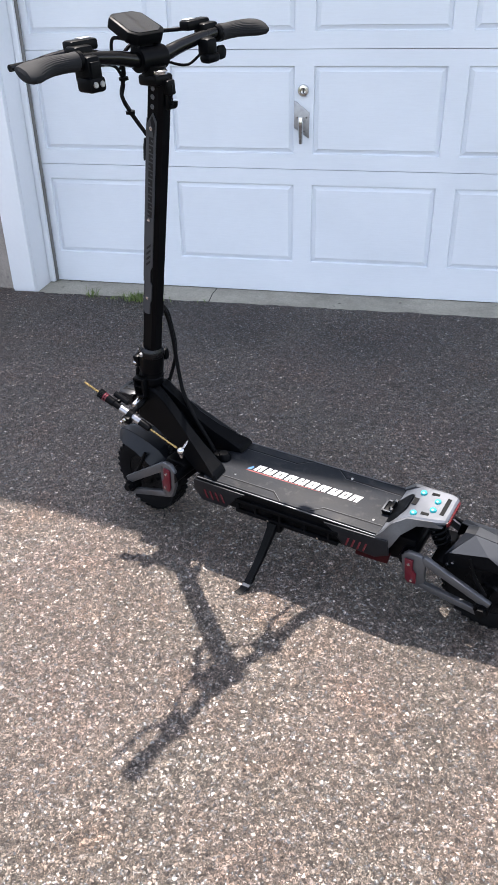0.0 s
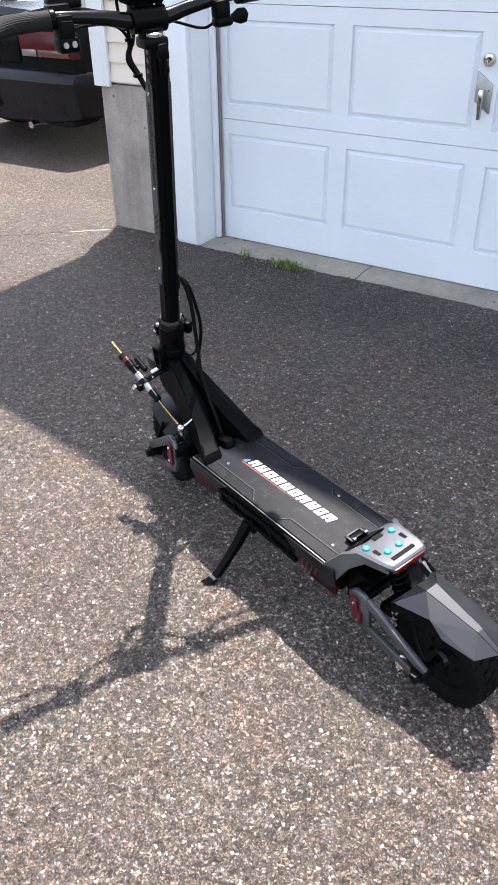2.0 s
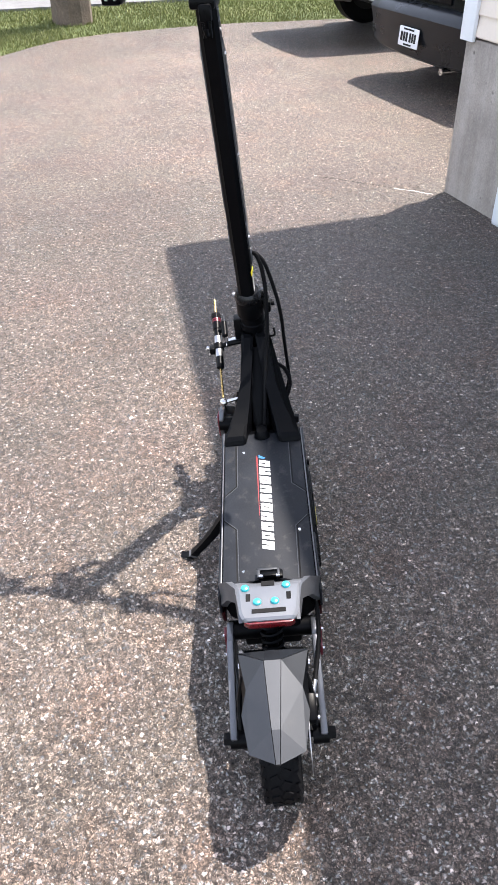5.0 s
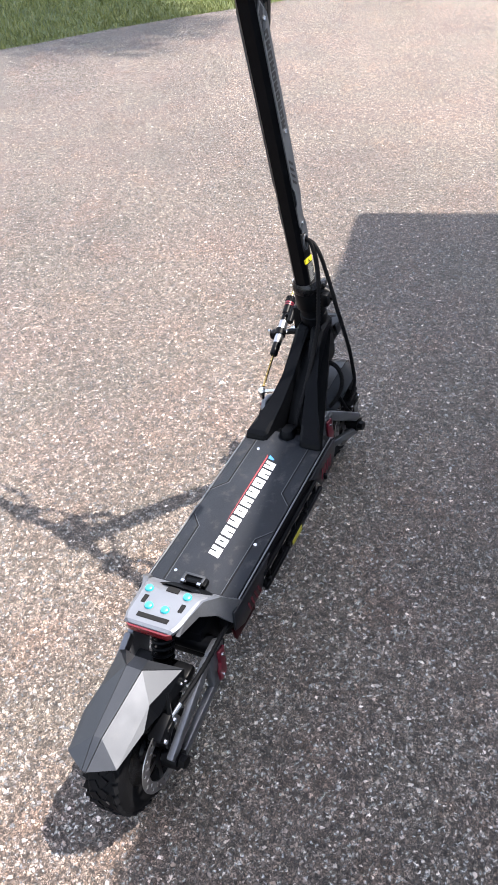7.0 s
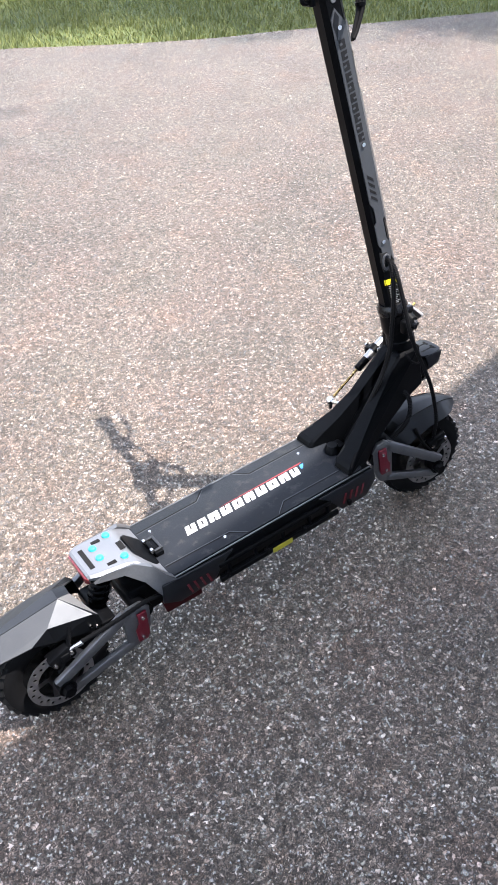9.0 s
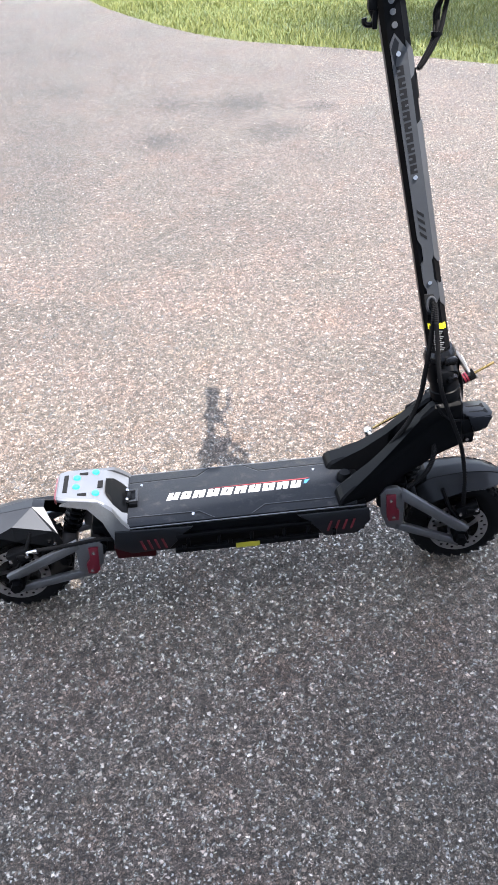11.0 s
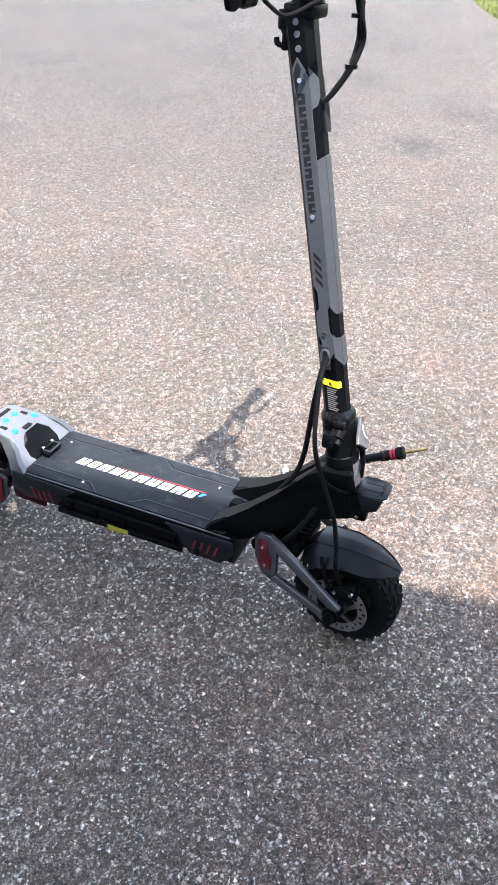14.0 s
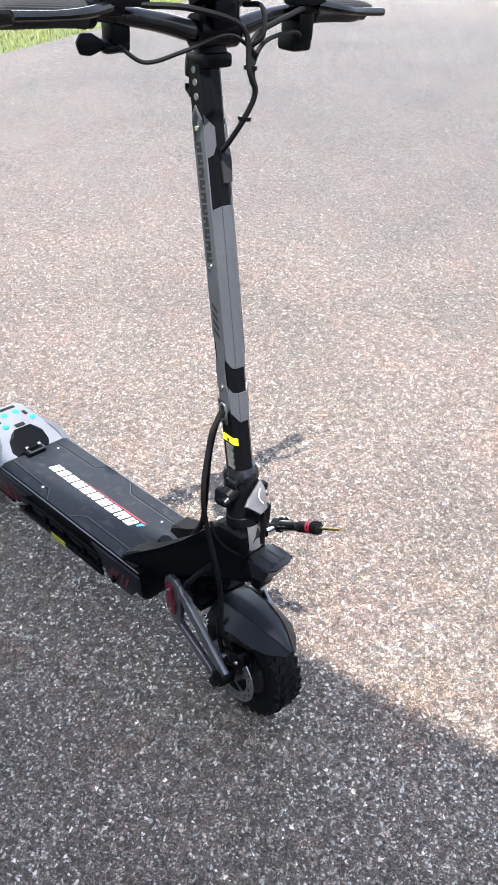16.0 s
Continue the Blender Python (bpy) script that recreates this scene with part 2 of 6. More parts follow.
def glass_like(name, base, rough=0.08):
    m, nt, p = nodes_of(name)
    p.inputs["Base Color"].default_value = (*base, 1)
    p.inputs["Roughness"].default_value = rough
    p.inputs["Coat Weight"].default_value = 0.6
    v = coords(nt)
    wire(nt, ramp_node(nt, noise_node(nt, v, 30, 5), [(0.3, (rough,) * 3), (0.8, (rough + 0.2,) * 3)]), p.inputs["Roughness"])
    return m


ASPHALT = asphalt_material()
LAWN = grass_ground_material()
BLADE = blade_material("grass_blades", (0.044, 0.070, 0.011), (0.125, 0.132, 0.034))
WEED = blade_material("weed_blades", (0.05, 0.10, 0.02), (0.13, 0.17, 0.05))
LEAF = blade_material("tree_leaves", (0.03, 0.07, 0.012), (0.09, 0.13, 0.03))
BARK = surface("tree_bark", (0.12, 0.09, 0.065), 0.9, 0, 0.35, 5, 40, 0.8, 0.01)
CONCRETE = concrete_material("foundation_concrete", (0.325, 0.290, 0.262), 0.55)
SLAB = concrete_material("threshold_concrete", (0.32, 0.30, 0.245), 0.2)
DOORWHITE = steel_door_material()
PVC = surface("white_pvc_trim", (0.71, 0.735, 0.775), 0.38, 0, 0.03, 2, 60, 0.05)
SEAL = surface("grey_weather_seal", (0.17, 0.165, 0.16), 0.6, 0, 0.25)
VINYL = surface("cream_vinyl_siding", (0.66, 0.575, 0.50), 0.5, 0, 0.05, 3, 90, 0.12, 0.001, random_tint=0.05)
ROOFING = surface("grey_roof_shingle", (0.12, 0.115, 0.11), 0.9, 0, 0.2, 8, 90, 0.5, 0.004)
SHADEDFOOTING = concrete_material("shaded_footing_concrete", (0.12, 0.122, 0.13), 0.3)
LITCRACK = surface("pale_lit_crack", (0.7, 0.69, 0.67), 0.8, 0, 0.05, 2, 60, 0.1)
ZINC = surface("weathered_zinc", (0.36, 0.36, 0.37), 0.45, 0.75, 0.2, 30, 300, 0.15)
PALEMETAL = surface("pale_worn_metal", (0.095, 0.096, 0.105), 0.42, 0.4, 0.12, 30, 300, 0.1)
CHROME = surface("polished_steel", (0.52, 0.52, 0.53), 0.18, 1.0, 0.05, 40, 300, 0.03)
BLACK = surface("black_anodised_metal", (0.0018, 0.0020, 0.0026), 0.34, 0.0, 0.2, 14, 260, 0.12, 0.0003, dust=0.005, spec=0.065)
SATIN = surface("satin_black_paint", (0.0018, 0.0021, 0.0028), 0.39, 0.0, 0.2, 10, 320, 0.15, 0.0003, dust=0.004, spec=0.055)
RUBBER = surface("black_rubber", (0.0050, 0.0051, 0.0058), 0.56, 0.0, 0.25, 25, 260, 0.3, 0.0006, dust=0.005, spec=0.055)
MAT = surface("black_grip_mat", (0.0080, 0.0098, 0.0136), 0.58, 0.0, 0.32, 9, 520, 0.55, 0.0007, dust=0.11, spec=0.18)
GLOSSBLACK = surface("glossy_black_tube", (0.0026, 0.0028, 0.0034), 0.2, 0.0, 0.2, 14, 260, 0.06, 0.0002, spec=0.22)
GROOVE = surface("dark_groove", (0.002, 0.002, 0.0025), 0.8, 0, 0.1, spec=0.2)
GREY = surface("gunmetal_grey_paint", (0.036, 0.039, 0.045), 0.36, 0.1, 0.08, 12, 300, 0.06, 0.0002, dust=0.03, spec=0.4)
GRIP = surface("ribbed_grip_rubber", (0.010, 0.0105, 0.012), 0.72, 0.0, 0.2, 25, 300, 0.25, 0.0004, dust=0.02, spec=0.18)
SILVER = surface("silver_grey_paint", (0.112, 0.119, 0.135), 0.36, 0.35, 0.06, 12, 300, 0.05, 0.0002)
FENDER = surface("dark_grey_fender_paint", (0.0095, 0.0108, 0.0138), 0.36, 0.4, 0.1, 12, 350, 0.08, 0.0002, dust=0.012, spec=0.25)
FENDERLIGHT = surface("metallic_grey_fender_paint", (0.046, 0.049, 0.055), 0.54, 0.92, 0.08, 12, 350, 0.05, 0.0002, dust=0.02, spec=0.3)
STEEL = surface("brushed_disc_steel", (0.34, 0.34, 0.355), 0.34, 1.0, 0.06, 40, 300, 0.05)
COLLAR = surface("polished_dark_metal", (0.018, 0.0185, 0.021), 0.24, 0.9, 0.08, 30, 300, 0.05)
ARMGREY = surface("cast_grey_alloy", (0.108, 0.112, 0.122), 0.40, 0.7, 0.16, 18, 260, 0.22, 0.0006, dust=0.02)
RED = surface("red_anodised_metal", (0.095, 0.003, 0.012), 0.36, 0.2, 0.12, 30, 300, 0.05)
DARKRED = surface("dark_red_plastic", (0.020, 0.0012, 0.0022), 0.5, 0.0, 0.12, 30, 300, 0.05, spec=0.12)
SLASHRED = surface("dark_red_print", (0.085, 0.004, 0.010), 0.45, 0, 0.1)
REDPRINT = surface("red_print", (0.17, 0.012, 0.014), 0.5, 0, 0.08)
WHITEPRINT = surface("white_print", (0.58, 0.58, 0.57), 0.55, 0, 0.08, 30, 300)
BLUEPRINT = surface("blue_print", (0.03, 0.16, 0.36), 0.5, 0, 0.05)
DARKPRINT = surface("dark_print", (0.004, 0.004, 0.005), 0.5, 0, 0.05, spec=0.3)
CYAN = surface("turquoise_rubber_stud", (0.015, 0.30, 0.34), 0.35, 0, 0.06, 30, 200, 0.04)
YELLOW = surface("yellow_sticker", (0.62, 0.58, 0.01), 0.45, 0, 0.04)
DIMYELLOW = surface("olive_yellow_sticker", (0.26, 0.235, 0.015), 0.5, 0, 0.06)
GOLD = surface("gold_titanium_rod", (0.33, 0.235, 0.095), 0.26, 1.0, 0.06, 60, 300, 0.03)
LENS = glass_like("dark_display_glass", (0.012, 0.013, 0.015), 0.12)
REDLENS = glass_like("red_lamp_lens", (0.075, 0.002, 0.004), 0.2)
CARREDLENS = surface("red_car_lamp_lens", (0.062, 0.003, 0.008), 0.2, 0.0, 0.1, 12, 90, 0.1, 0.001, spec=0.25)
AMBERLENS = glass_like("amber_lamp_lens", (0.085, 0.026, 0.012), 0.15)
CLEARLENS = glass_like("clear_lamp_lens", (0.17, 0.155, 0.145), 0.15)
CARBLACK = surface("black_car_paint", (0.004, 0.0045, 0.0058), 0.2, 0.0, 0.1, 4, 200, 0.02, 0.0001, spec=0.12)
CARBUMPER = surface("dark_bumper_paint", (0.0050, 0.0064, 0.0088), 0.30, 0.0, 0.15, 4, 200, 0.04, 0.0002, dust=0.004, spec=0.30)
CARSILVER = surface("silver_car_paint", (0.74, 0.75, 0.77), 0.25, 0.15, 0.05, 4, 200, 0.02, 0.0001, coat=0.6)
CARPLASTIC = surface("black_car_plastic", (0.006, 0.006, 0.0065), 0.6, 0, 0.2, 8, 200, 0.2)
CARGLASS = glass_like("dark_car_glass", (0.01, 0.012, 0.013), 0.05)
PLATEWHITE = surface("white_plate_paint", (0.72, 0.72, 0.74), 0.45, 0, 0.04)


# ---- shaping helpers ----
def finish(name, bm, material, smooth=35.0):
    me = bpy.data.meshes.new(name)
    bmesh.ops.recalc_face_normals(bm, faces=bm.faces)
    bm.to_mesh(me)
    bm.free()
    for m in material if isinstance(material, (list, tuple)) else (material,):
        me.materials.append(m)
    if smooth:
        me.shade_smooth()
        me.set_sharp_from_angle(angle=radians(smooth))
    return me


def part(name, bm, material, parent, label="", smooth=35.0):
    """Links a bmesh as one mesh object under a thing or a part."""
    ob = new(name, finish(name, bm, material, smooth))
    ob.parent = parent
    if label:
        ob["label"] = label
    return ob


def thing(name, bm, material, label, category, group="", kind="", smooth=35.0):
    return tagged(new(name, finish(name, bm, material, smooth)), label, category, group, kind)


def empty(name, m, label, category, group="", kind=""):
    ob = new(name)
    ob.empty_display_size = 0.1
    ob.matrix_basis = m
    return tagged(ob, label, category, group, kind)


def box(bm, c, s, bevel=0.0, turn=None, seg=2):
    m = Matrix.Translation(c) @ (turn or Matrix()) @ Matrix.Diagonal((*s, 1))
    r = bmesh.ops.create_cube(bm, size=1.0, matrix=m)
    if bevel:
        es = list({e for v in r["verts"] for e in v.link_edges})
        bmesh.ops.bevel(bm, geom=es, offset=bevel, segments=seg, profile=0.5, affect="EDGES")


def prism(bm, pts, a, b, axis="y", bevel=0.0, seg=2):
    """A polygon swept from a to b along an axis; pts are the other two coordinates, in order x, y, z."""
    def at(p, w):
        return {"x": (w, p[0], p[1]), "y": (p[0], w, p[1]), "z": (p[0], p[1], w)}[axis]
    lo, hi = [bm.verts.new(at(p, a)) for p in pts], [bm.verts.new(at(p, b)) for p in pts]
    fs = [bm.faces.new(lo), bm.faces.new(hi[::-1])]
    n = len(pts)
    fs += [bm.faces.new((lo[i], hi[i], hi[(i + 1) % n], lo[(i + 1) % n])) for i in range(n)]
    if bevel:
        es = list({e for f in fs for e in f.edges})
        bmesh.ops.bevel(bm, geom=es, offset=bevel, segments=seg, profile=0.5, affect="EDGES")


def loft(bm, rings, caps=True, closed=True):
    vs = [[bm.verts.new(p) for p in r] for r in rings]
    for a, b in zip(vs, vs[1:]):
        n = len(a)
        for i in range(n if closed else n - 1):
            bm.faces.new((a[i], a[(i + 1) % n], b[(i + 1) % n], b[i]))
    if caps and closed:
        bm.faces.new(vs[0])
        bm.faces.new(vs[-1][::-1])


def frame_of(d):
    d = Vector(d).normalized()
    u = d.cross(Vector((0, 0, 1)) if abs(d.z) < 0.9 else Vector((1, 0, 0))).normalized()
    return u, d.cross(u)


def rod(bm, p0, p1, r0, r1=None, seg=16):
    p0, p1 = Vector(p0), Vector(p1)
    u, w = frame_of(p1 - p0)
    r1 = r0 if r1 is None else r1
    ring = [(math.cos(2 * math.pi * i / seg), math.sin(2 * math.pi * i / seg)) for i in range(seg)]
    loft(bm, [[p + r * (c * u + s * w) for c, s in ring] for p, r in ((p0, r0), (p1, r1))])


def turned(bm, p0, p1, profile, seg=20):
    """A body of revolution from p0 to p1; profile holds (share of the way, radius)."""
    p0, p1 = Vector(p0), Vector(p1)
    u, w = frame_of(p1 - p0)
    ring = [(math.cos(2 * math.pi * i / seg), math.sin(2 * math.pi * i / seg)) for i in range(seg)]
    loft(bm, [[p0.lerp(p1, k) + r * (c * u + s * w) for c, s in ring] for k, r in profile])


def spline(pts, step=6):
    pts = [Vector(p) for p in pts]
    ext = [2 * pts[0] - pts[1], *pts, 2 * pts[-1] - pts[-2]]
    out = []
    for a, b, c, d in zip(ext, ext[1:], ext[2:], ext[3:]):
        for i in range(step):
            t = i / step
            out.append(0.5 * (2 * b + (c - a) * t + (2 * a - 5 * b + 4 * c - d) * t * t + (3 * b - a - 3 * c + d) * t ** 3))
    return out + [pts[-1]]


def tube(bm, pts, r, seg=8, step=6, ribs=0.0):
    """A cable along points; r may be a list of radii; ribs: how far a spiral sleeve stands proud on every second ring."""
    path = spline(pts, step)
    n = len(path)
    u = None
    rings = []
    for i, p in enumerate(path):
        d = (path[min(i + 1, n - 1)] - path[max(i - 1, 0)]).normalized()
        u = frame_of(d)[0] if u is None else (u - d * u.dot(d)).normalized()
        w = d.cross(u)
        if isinstance(r, (list, tuple)):
            k = i / (n - 1) * (len(r) - 1)
            j = min(int(k), len(r) - 2)
            rad = r[j] + (r[j + 1] - r[j]) * (k - j)
        else:
            rad = r
        rad += ribs * (i % 2)
        rings.append([p + rad * (math.cos(2 * math.pi * q / seg) * u + math.sin(2 * math.pi * q / seg) * w) for q in range(seg)])
    loft(bm, rings)


def lathe(bm, profile, centre, seg=48, closed=True):
    """Profile of (radius, sideways) turned about the y direction through centre."""
    c = Vector(centre)
    rings = []
    for i in range(seg):
        a = 2 * math.pi * i / seg
        rings.append([c + Vector((r * math.cos(a), y, r * math.sin(a))) for r, y in profile])
    vs = [[bm.verts.new(p) for p in r] for r in rings]
    n = len(profile)
    for i in range(seg):
        a, b = vs[i], vs[(i + 1) % seg]
        for j in range(n if closed else n - 1):
            bm.faces.new((a[j], a[(j + 1) % n], b[(j + 1) % n], b[j]))


# ---- ground ----
EDGE_WEST = [(-8.3, 14.0), (-8.1, 9.0), (-8.05, 6.0), (-8.25, 4.4), (-8.0, 2.6), (-6.92, 1.40), (-6.20, 0.42), (-5.36, -0.60), (-4.72, -1.36), (-4.12, -2.06), (-3.42, -3.26), (-2.74, -4.23), (-2.46, -5.35), (-2.33, -7.2), (-2.6, -10.0), (-3.2, -13.0)]
EDGE_EAST = [(5.6, -13.0), (4.9, -10.0), (4.7, -7.0), (4.6, -5.0), (4.75, -3.0), (5.2, 0.0), (5.4, 4.0), (5.4, 14.0)]
west = [Vector((*p, 0)) for p in EDGE_WEST]
west = [p + Vector((0.03 * noise.noise(p * 2.1), 0.03 * noise.noise(p * 3.3 + Vector((5, 0, 0))), 0)) for p in spline(west, 8)]
east = [p + Vector((0.03 * noise.noise(p * 2.1), 0, 0)) for p in spline([Vector((*p, 0)) for p in EDGE_EAST], 8)]
# the worn edge of the asphalt along the garage threshold
EDGE_DOOR = [(-1.93 + i * 0.04, 3.655 + 0.016 * noise.noise(Vector((i * 0.23, 3, 0))) + 0.010 * noise.noise(Vector((i * 1.1, 7, 0)))) for i in range(129)]
outline = [(p.x, p.y) for p in west + east] + [(EDGE_DOOR[-1][0], 14.0)] + EDGE_DOOR[::-1] + [(EDGE_DOOR[0][0], 14.0)]

bm = bmesh.new()
bmesh.ops.create_grid(bm, x_segments=1, y_segments=1, size=400)
bmesh.ops.translate(bm, verts=bm.verts, vec=(0, 0, -0.03))
thing("ground", bm, LAWN, "sunlit green lawn around the asphalt driveway", "lawn", kind="structure")
bm = bmesh.new()
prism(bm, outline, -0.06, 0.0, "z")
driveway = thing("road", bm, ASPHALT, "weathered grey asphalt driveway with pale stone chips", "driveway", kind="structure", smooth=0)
# a fine crack runs from the corner of the house; its near, lit part is painted pale
for q0, q1, w, mat_, lab in ((0.0, 0.34, 0.0022, "dust", "pale lit part of a crack"), (0.36, 1.0, 0.0016, "dark", "fine dark crack")):
    bm = bmesh.new()
    for i in range(14):
        ends = []
        for q in (q0 + (q1 - q0) * i / 14, q0 + (q1 - q0) * (i + 1) / 14):
            wob = 0.014 * noise.noise(Vector((q * 9.0, 2.0, 0.0)))
            ends.append((-2.393 - 0.49 * q - 0.7 * wob, 3.607 - 0.447 * q + 0.7 * wob))
        (xa, ya), (xb, yb) = ends
        prism(bm, [(xa, ya + w), (xb, yb + w), (xb, yb - w), (xa, ya - w)], -0.01, 0.0012, "z")
    # the pale colour stands for light on the near part
    part("crack", bm, LITCRACK if mat_ == "dust" else GROOVE, driveway, lab)
bm = bmesh.new()
prism(bm, [(-40, -13.0), (-40, -19), (40, -19), (40, -13.0)], -0.06, -0.005, "z")
thing("street", bm, ASPHALT, "grey asphalt street beyond the driveway", "street", kind="structure", smooth=0)
# flat strip in place of the far building's foundation; the grey includes its shade
bm = bmesh.new()
prism(bm, [(-12.15, -8), (-10.45, -8), (-10.35, 14), (-12.15, 14)], -0.06, 0.004, "z")
thing("pavement", bm, SHADEDFOOTING, "dark grey strip in place of the far building's shaded foundation", "pavement", kind="structure", smooth=0)


def inside(poly, x, y):
    hit = False
    for (x0, y0), (x1, y1) in zip(poly, poly[1:] + poly[:1]):
        if (y0 > y) != (y1 > y) and x < (x1 - x0) * (y - y0) / (y1 - y0) + x0:
            hit = not hit
    return hit


def blades(name, spots, tall, wide, material, label, category):
    """Many thin bent blades in one mesh."""
    rng = random.Random(7)
    verts, faces = [], []
    for x, y, z, k in spots:
        a, h, w = rng.uniform(0, 6.283), tall * k * rng.uniform(0.55, 1.25), wide * rng.uniform(0.7, 1.3)
        ux, uy = math.cos(a) * w, math.sin(a) * w
        b, lean = rng.uniform(0, 6.283), h * rng.uniform(0.15, 0.8)
        lx, ly = math.cos(b) * lean, math.sin(b) * lean
        i = len(verts)
        verts += [(x - ux, y - uy, z), (x + ux, y + uy, z), (x + ux * 0.6 + lx * 0.4, y + uy * 0.6 + ly * 0.4, z + h * 0.6), (x - ux * 0.6 + lx * 0.4, y - uy * 0.6 + ly * 0.4, z + h * 0.6), (x + lx, y + ly, z + h)]
        faces += [(i, i + 1, i + 2, i + 3), (i + 3, i + 2, i + 4)]
    me = bpy.data.meshes.new(name)
    me.from_pydata(verts, [], faces)
    me.materials.append(material)
    return tagged(new(name, me), label, category, kind="stuff")


rng = random.Random(3)
spots = []
for x0, x1, y0, y1, n in ((-10.5, -7.9, 1.0, 9.0, 40000), (-9.0, -2.3, -9.0, 2.6, 150000), (4.5, 8.5, -9.5, -2.5, 30000)):
    for _ in range(n):
        x, y = rng.uniform(x0, x1), rng.uniform(y0, y1)
        if not inside(outline, x + rng.uniform(-0.05, 0.05), y) and x > -10.4:
            spots.append((x, y, -0.03, 0.8 + 0.5 * noise.noise(Vector((x, y, 0)) * 1.3)))
blades("grass", spots, 0.046, 0.0046, BLADE, "green and straw-coloured mown grass beside the driveway", "grass")

# ---- house ----
YW, YD, XL, XR, XC0, XC1 = 3.68, 3.913, -1.80, 3.14, -2.41, 3.75
TOPZ, DOORTOP, SLOPE, MID = 3.65, 2.25, 0.534, 0.67


def slab(name, x0, x1, y0, y1, z0, z1, material, label, category="wall"):
    bm = bmesh.new()
    box(bm, ((x0 + x1) / 2, (y0 + y1) / 2, (z0 + z1) / 2), (x1 - x0, y1 - y0, z1 - z0), 0.004)
    return thing(name, bm, material, label, category, kind="structure")


slab("wall_foundation_1", XC0, -1.935, YW + 0.012, YW + 0.30, -0.3, 0.775, CONCRETE, "bare poured concrete foundation wall, stained and pitted")
slab("wall_foundation_2", XR + 0.135, XC1, YW + 0.012, YW + 0.30, -0.3, 0.775, CONCRETE, "bare poured concrete foundation wall, stained and pitted")
slab("wall_foundation_3", XC0, XC0 + 0.25, YW + 0.305, 12.0, -0.3, 0.775, CONCRETE, "bare poured concrete foundation wall along the side")
slab("wall_foundation_4", XC1 - 0.25, XC1, YW + 0.305, 12.0, -0.3, 0.775, CONCRETE, "bare poured concrete foundation wall along the side")
wall_front_1 = slab("wall_front_1", XC0, -1.935, YW + 0.02, YW + 0.25, 0.78, TOPZ, VINYL, "wall with cream vinyl lap siding over the foundation")
wall_front_2 = slab("wall_front_2", XR + 0.135, XC1, YW + 0.02, YW + 0.25, 0.78, TOPZ, VINYL, "wall with cream vinyl lap siding over the foundation")
slab("wall_side_1", XC0, XC0 + 0.2, YW + 0.255, 12.0, 0.78, TOPZ, VINYL, "cream sided side wall of the house")
slab("wall_side_2", XC1 - 0.2, XC1, YW + 0.255, 12.0, 0.78, TOPZ, VINYL, "cream sided side wall of the house")
slab("wall_back", XC0, XC1, 12.005, 12.2, -0.3, TOPZ, VINYL, "cream sided back wall of the house")
wall_header = slab("wall_header", -1.93, XR + 0.13, YW + 0.02, YW + 0.25, DOORTOP + 0.14, TOPZ, VINYL, "cream siding above the garage door")
slab("floor", XC0 + 0.26, XC1 - 0.26, YD + 0.06, 12.0, -0.1, 0.0, SLAB, "concrete garage floor behind the closed door", "floor")
bm = bmesh.new()
prism(bm, [(XC0, TOPZ + 0.005), (XC1, TOPZ + 0.005), (MID, TOPZ + SLOPE * (MID - XC0))], YW + 0.02, YW + 0.25, "y")
thing("wall_gable", bm, VINYL, "cream gable wall under the roof", "wall", kind="structure")
for n, (xe, s) in enumerate(((-2.84, 1), (2 * MID + 2.84, -1))):
    bm = bmesh.new()
    z0, z1 = 3.72, 3.72 + SLOPE * abs(MID - xe)
    prism(bm, [(xe, z0 - 0.14), (xe, z0), (MID, z1), (MID, z1 - 0.14)], 3.36, 12.5, "y")
    thing("roof_%d" % (n + 1), bm, ROOFING, "grey shingled roof slope over the garage", "roof", kind="structure")

# lap siding: each board is a piece of its own
LAP, PROUD = 0.0945, 0.016


def lap_board(x0, x1):
    bm = bmesh.new()
    prism(bm, [(0.0, 0.0), (-PROUD, 0.0), (-PROUD, 0.006), (-0.003, LAP + 0.004), (0.0, LAP + 0.004)], x0, x1, "x")
    return finish("siding_board", bm, VINYL, 0)


for wall, x0, x1 in ((wall_front_1, XC0 + 0.08, -1.937), (wall_front_2, XR + 0.137, XC1 - 0.08)):
    me = lap_board(x0, x1)
    z = 0.79
    while z < TOPZ - 0.1:
        ob = new("siding_board", me)
        ob.parent, ob.location = wall, (0, YW + 0.0195, z)
        z += LAP
me = lap_board(-1.93, XR + 0.13)
z = DOORTOP + 0.145
while z < TOPZ - 0.1:
    ob = new("siding_board", me)
    ob.parent, ob.location = wall_header, (0, YW + 0.0195, z)
    z += LAP


def trim(name, x0, x1, y0, y1, z0, z1, label):
    bm = bmesh.new()
    box(bm, ((x0 + x1) / 2, (y0 + y1) / 2, (z0 + z1) / 2), (x1 - x0, y1 - y0, z1 - z0), 0.003)
    return thing(name, bm, PVC, label, "trim", kind="structure")


bm = bmesh.new()
prism(bm, [(XC0 - 0.025, YW - 0.012), (XC0 + 0.082, YW - 0.012), (XC0 + 0.082, YW + 0.008), (XC0 - 0.004, YW + 0.008), (XC0 - 0.004, YW + 0.11), (XC0 - 0.025, YW + 0.11)], 0.765, TOPZ, "z", 0.002)
thing("trim_corner", bm, PVC, "white vinyl corner post at the house corner", "trim", kind="structure")
trim("trim_post_1", -1.935, XL - 0.008, YW - 0.004, YW + 0.028, -0.022, DOORTOP + 0.13, "white flat casing beside the garage door")
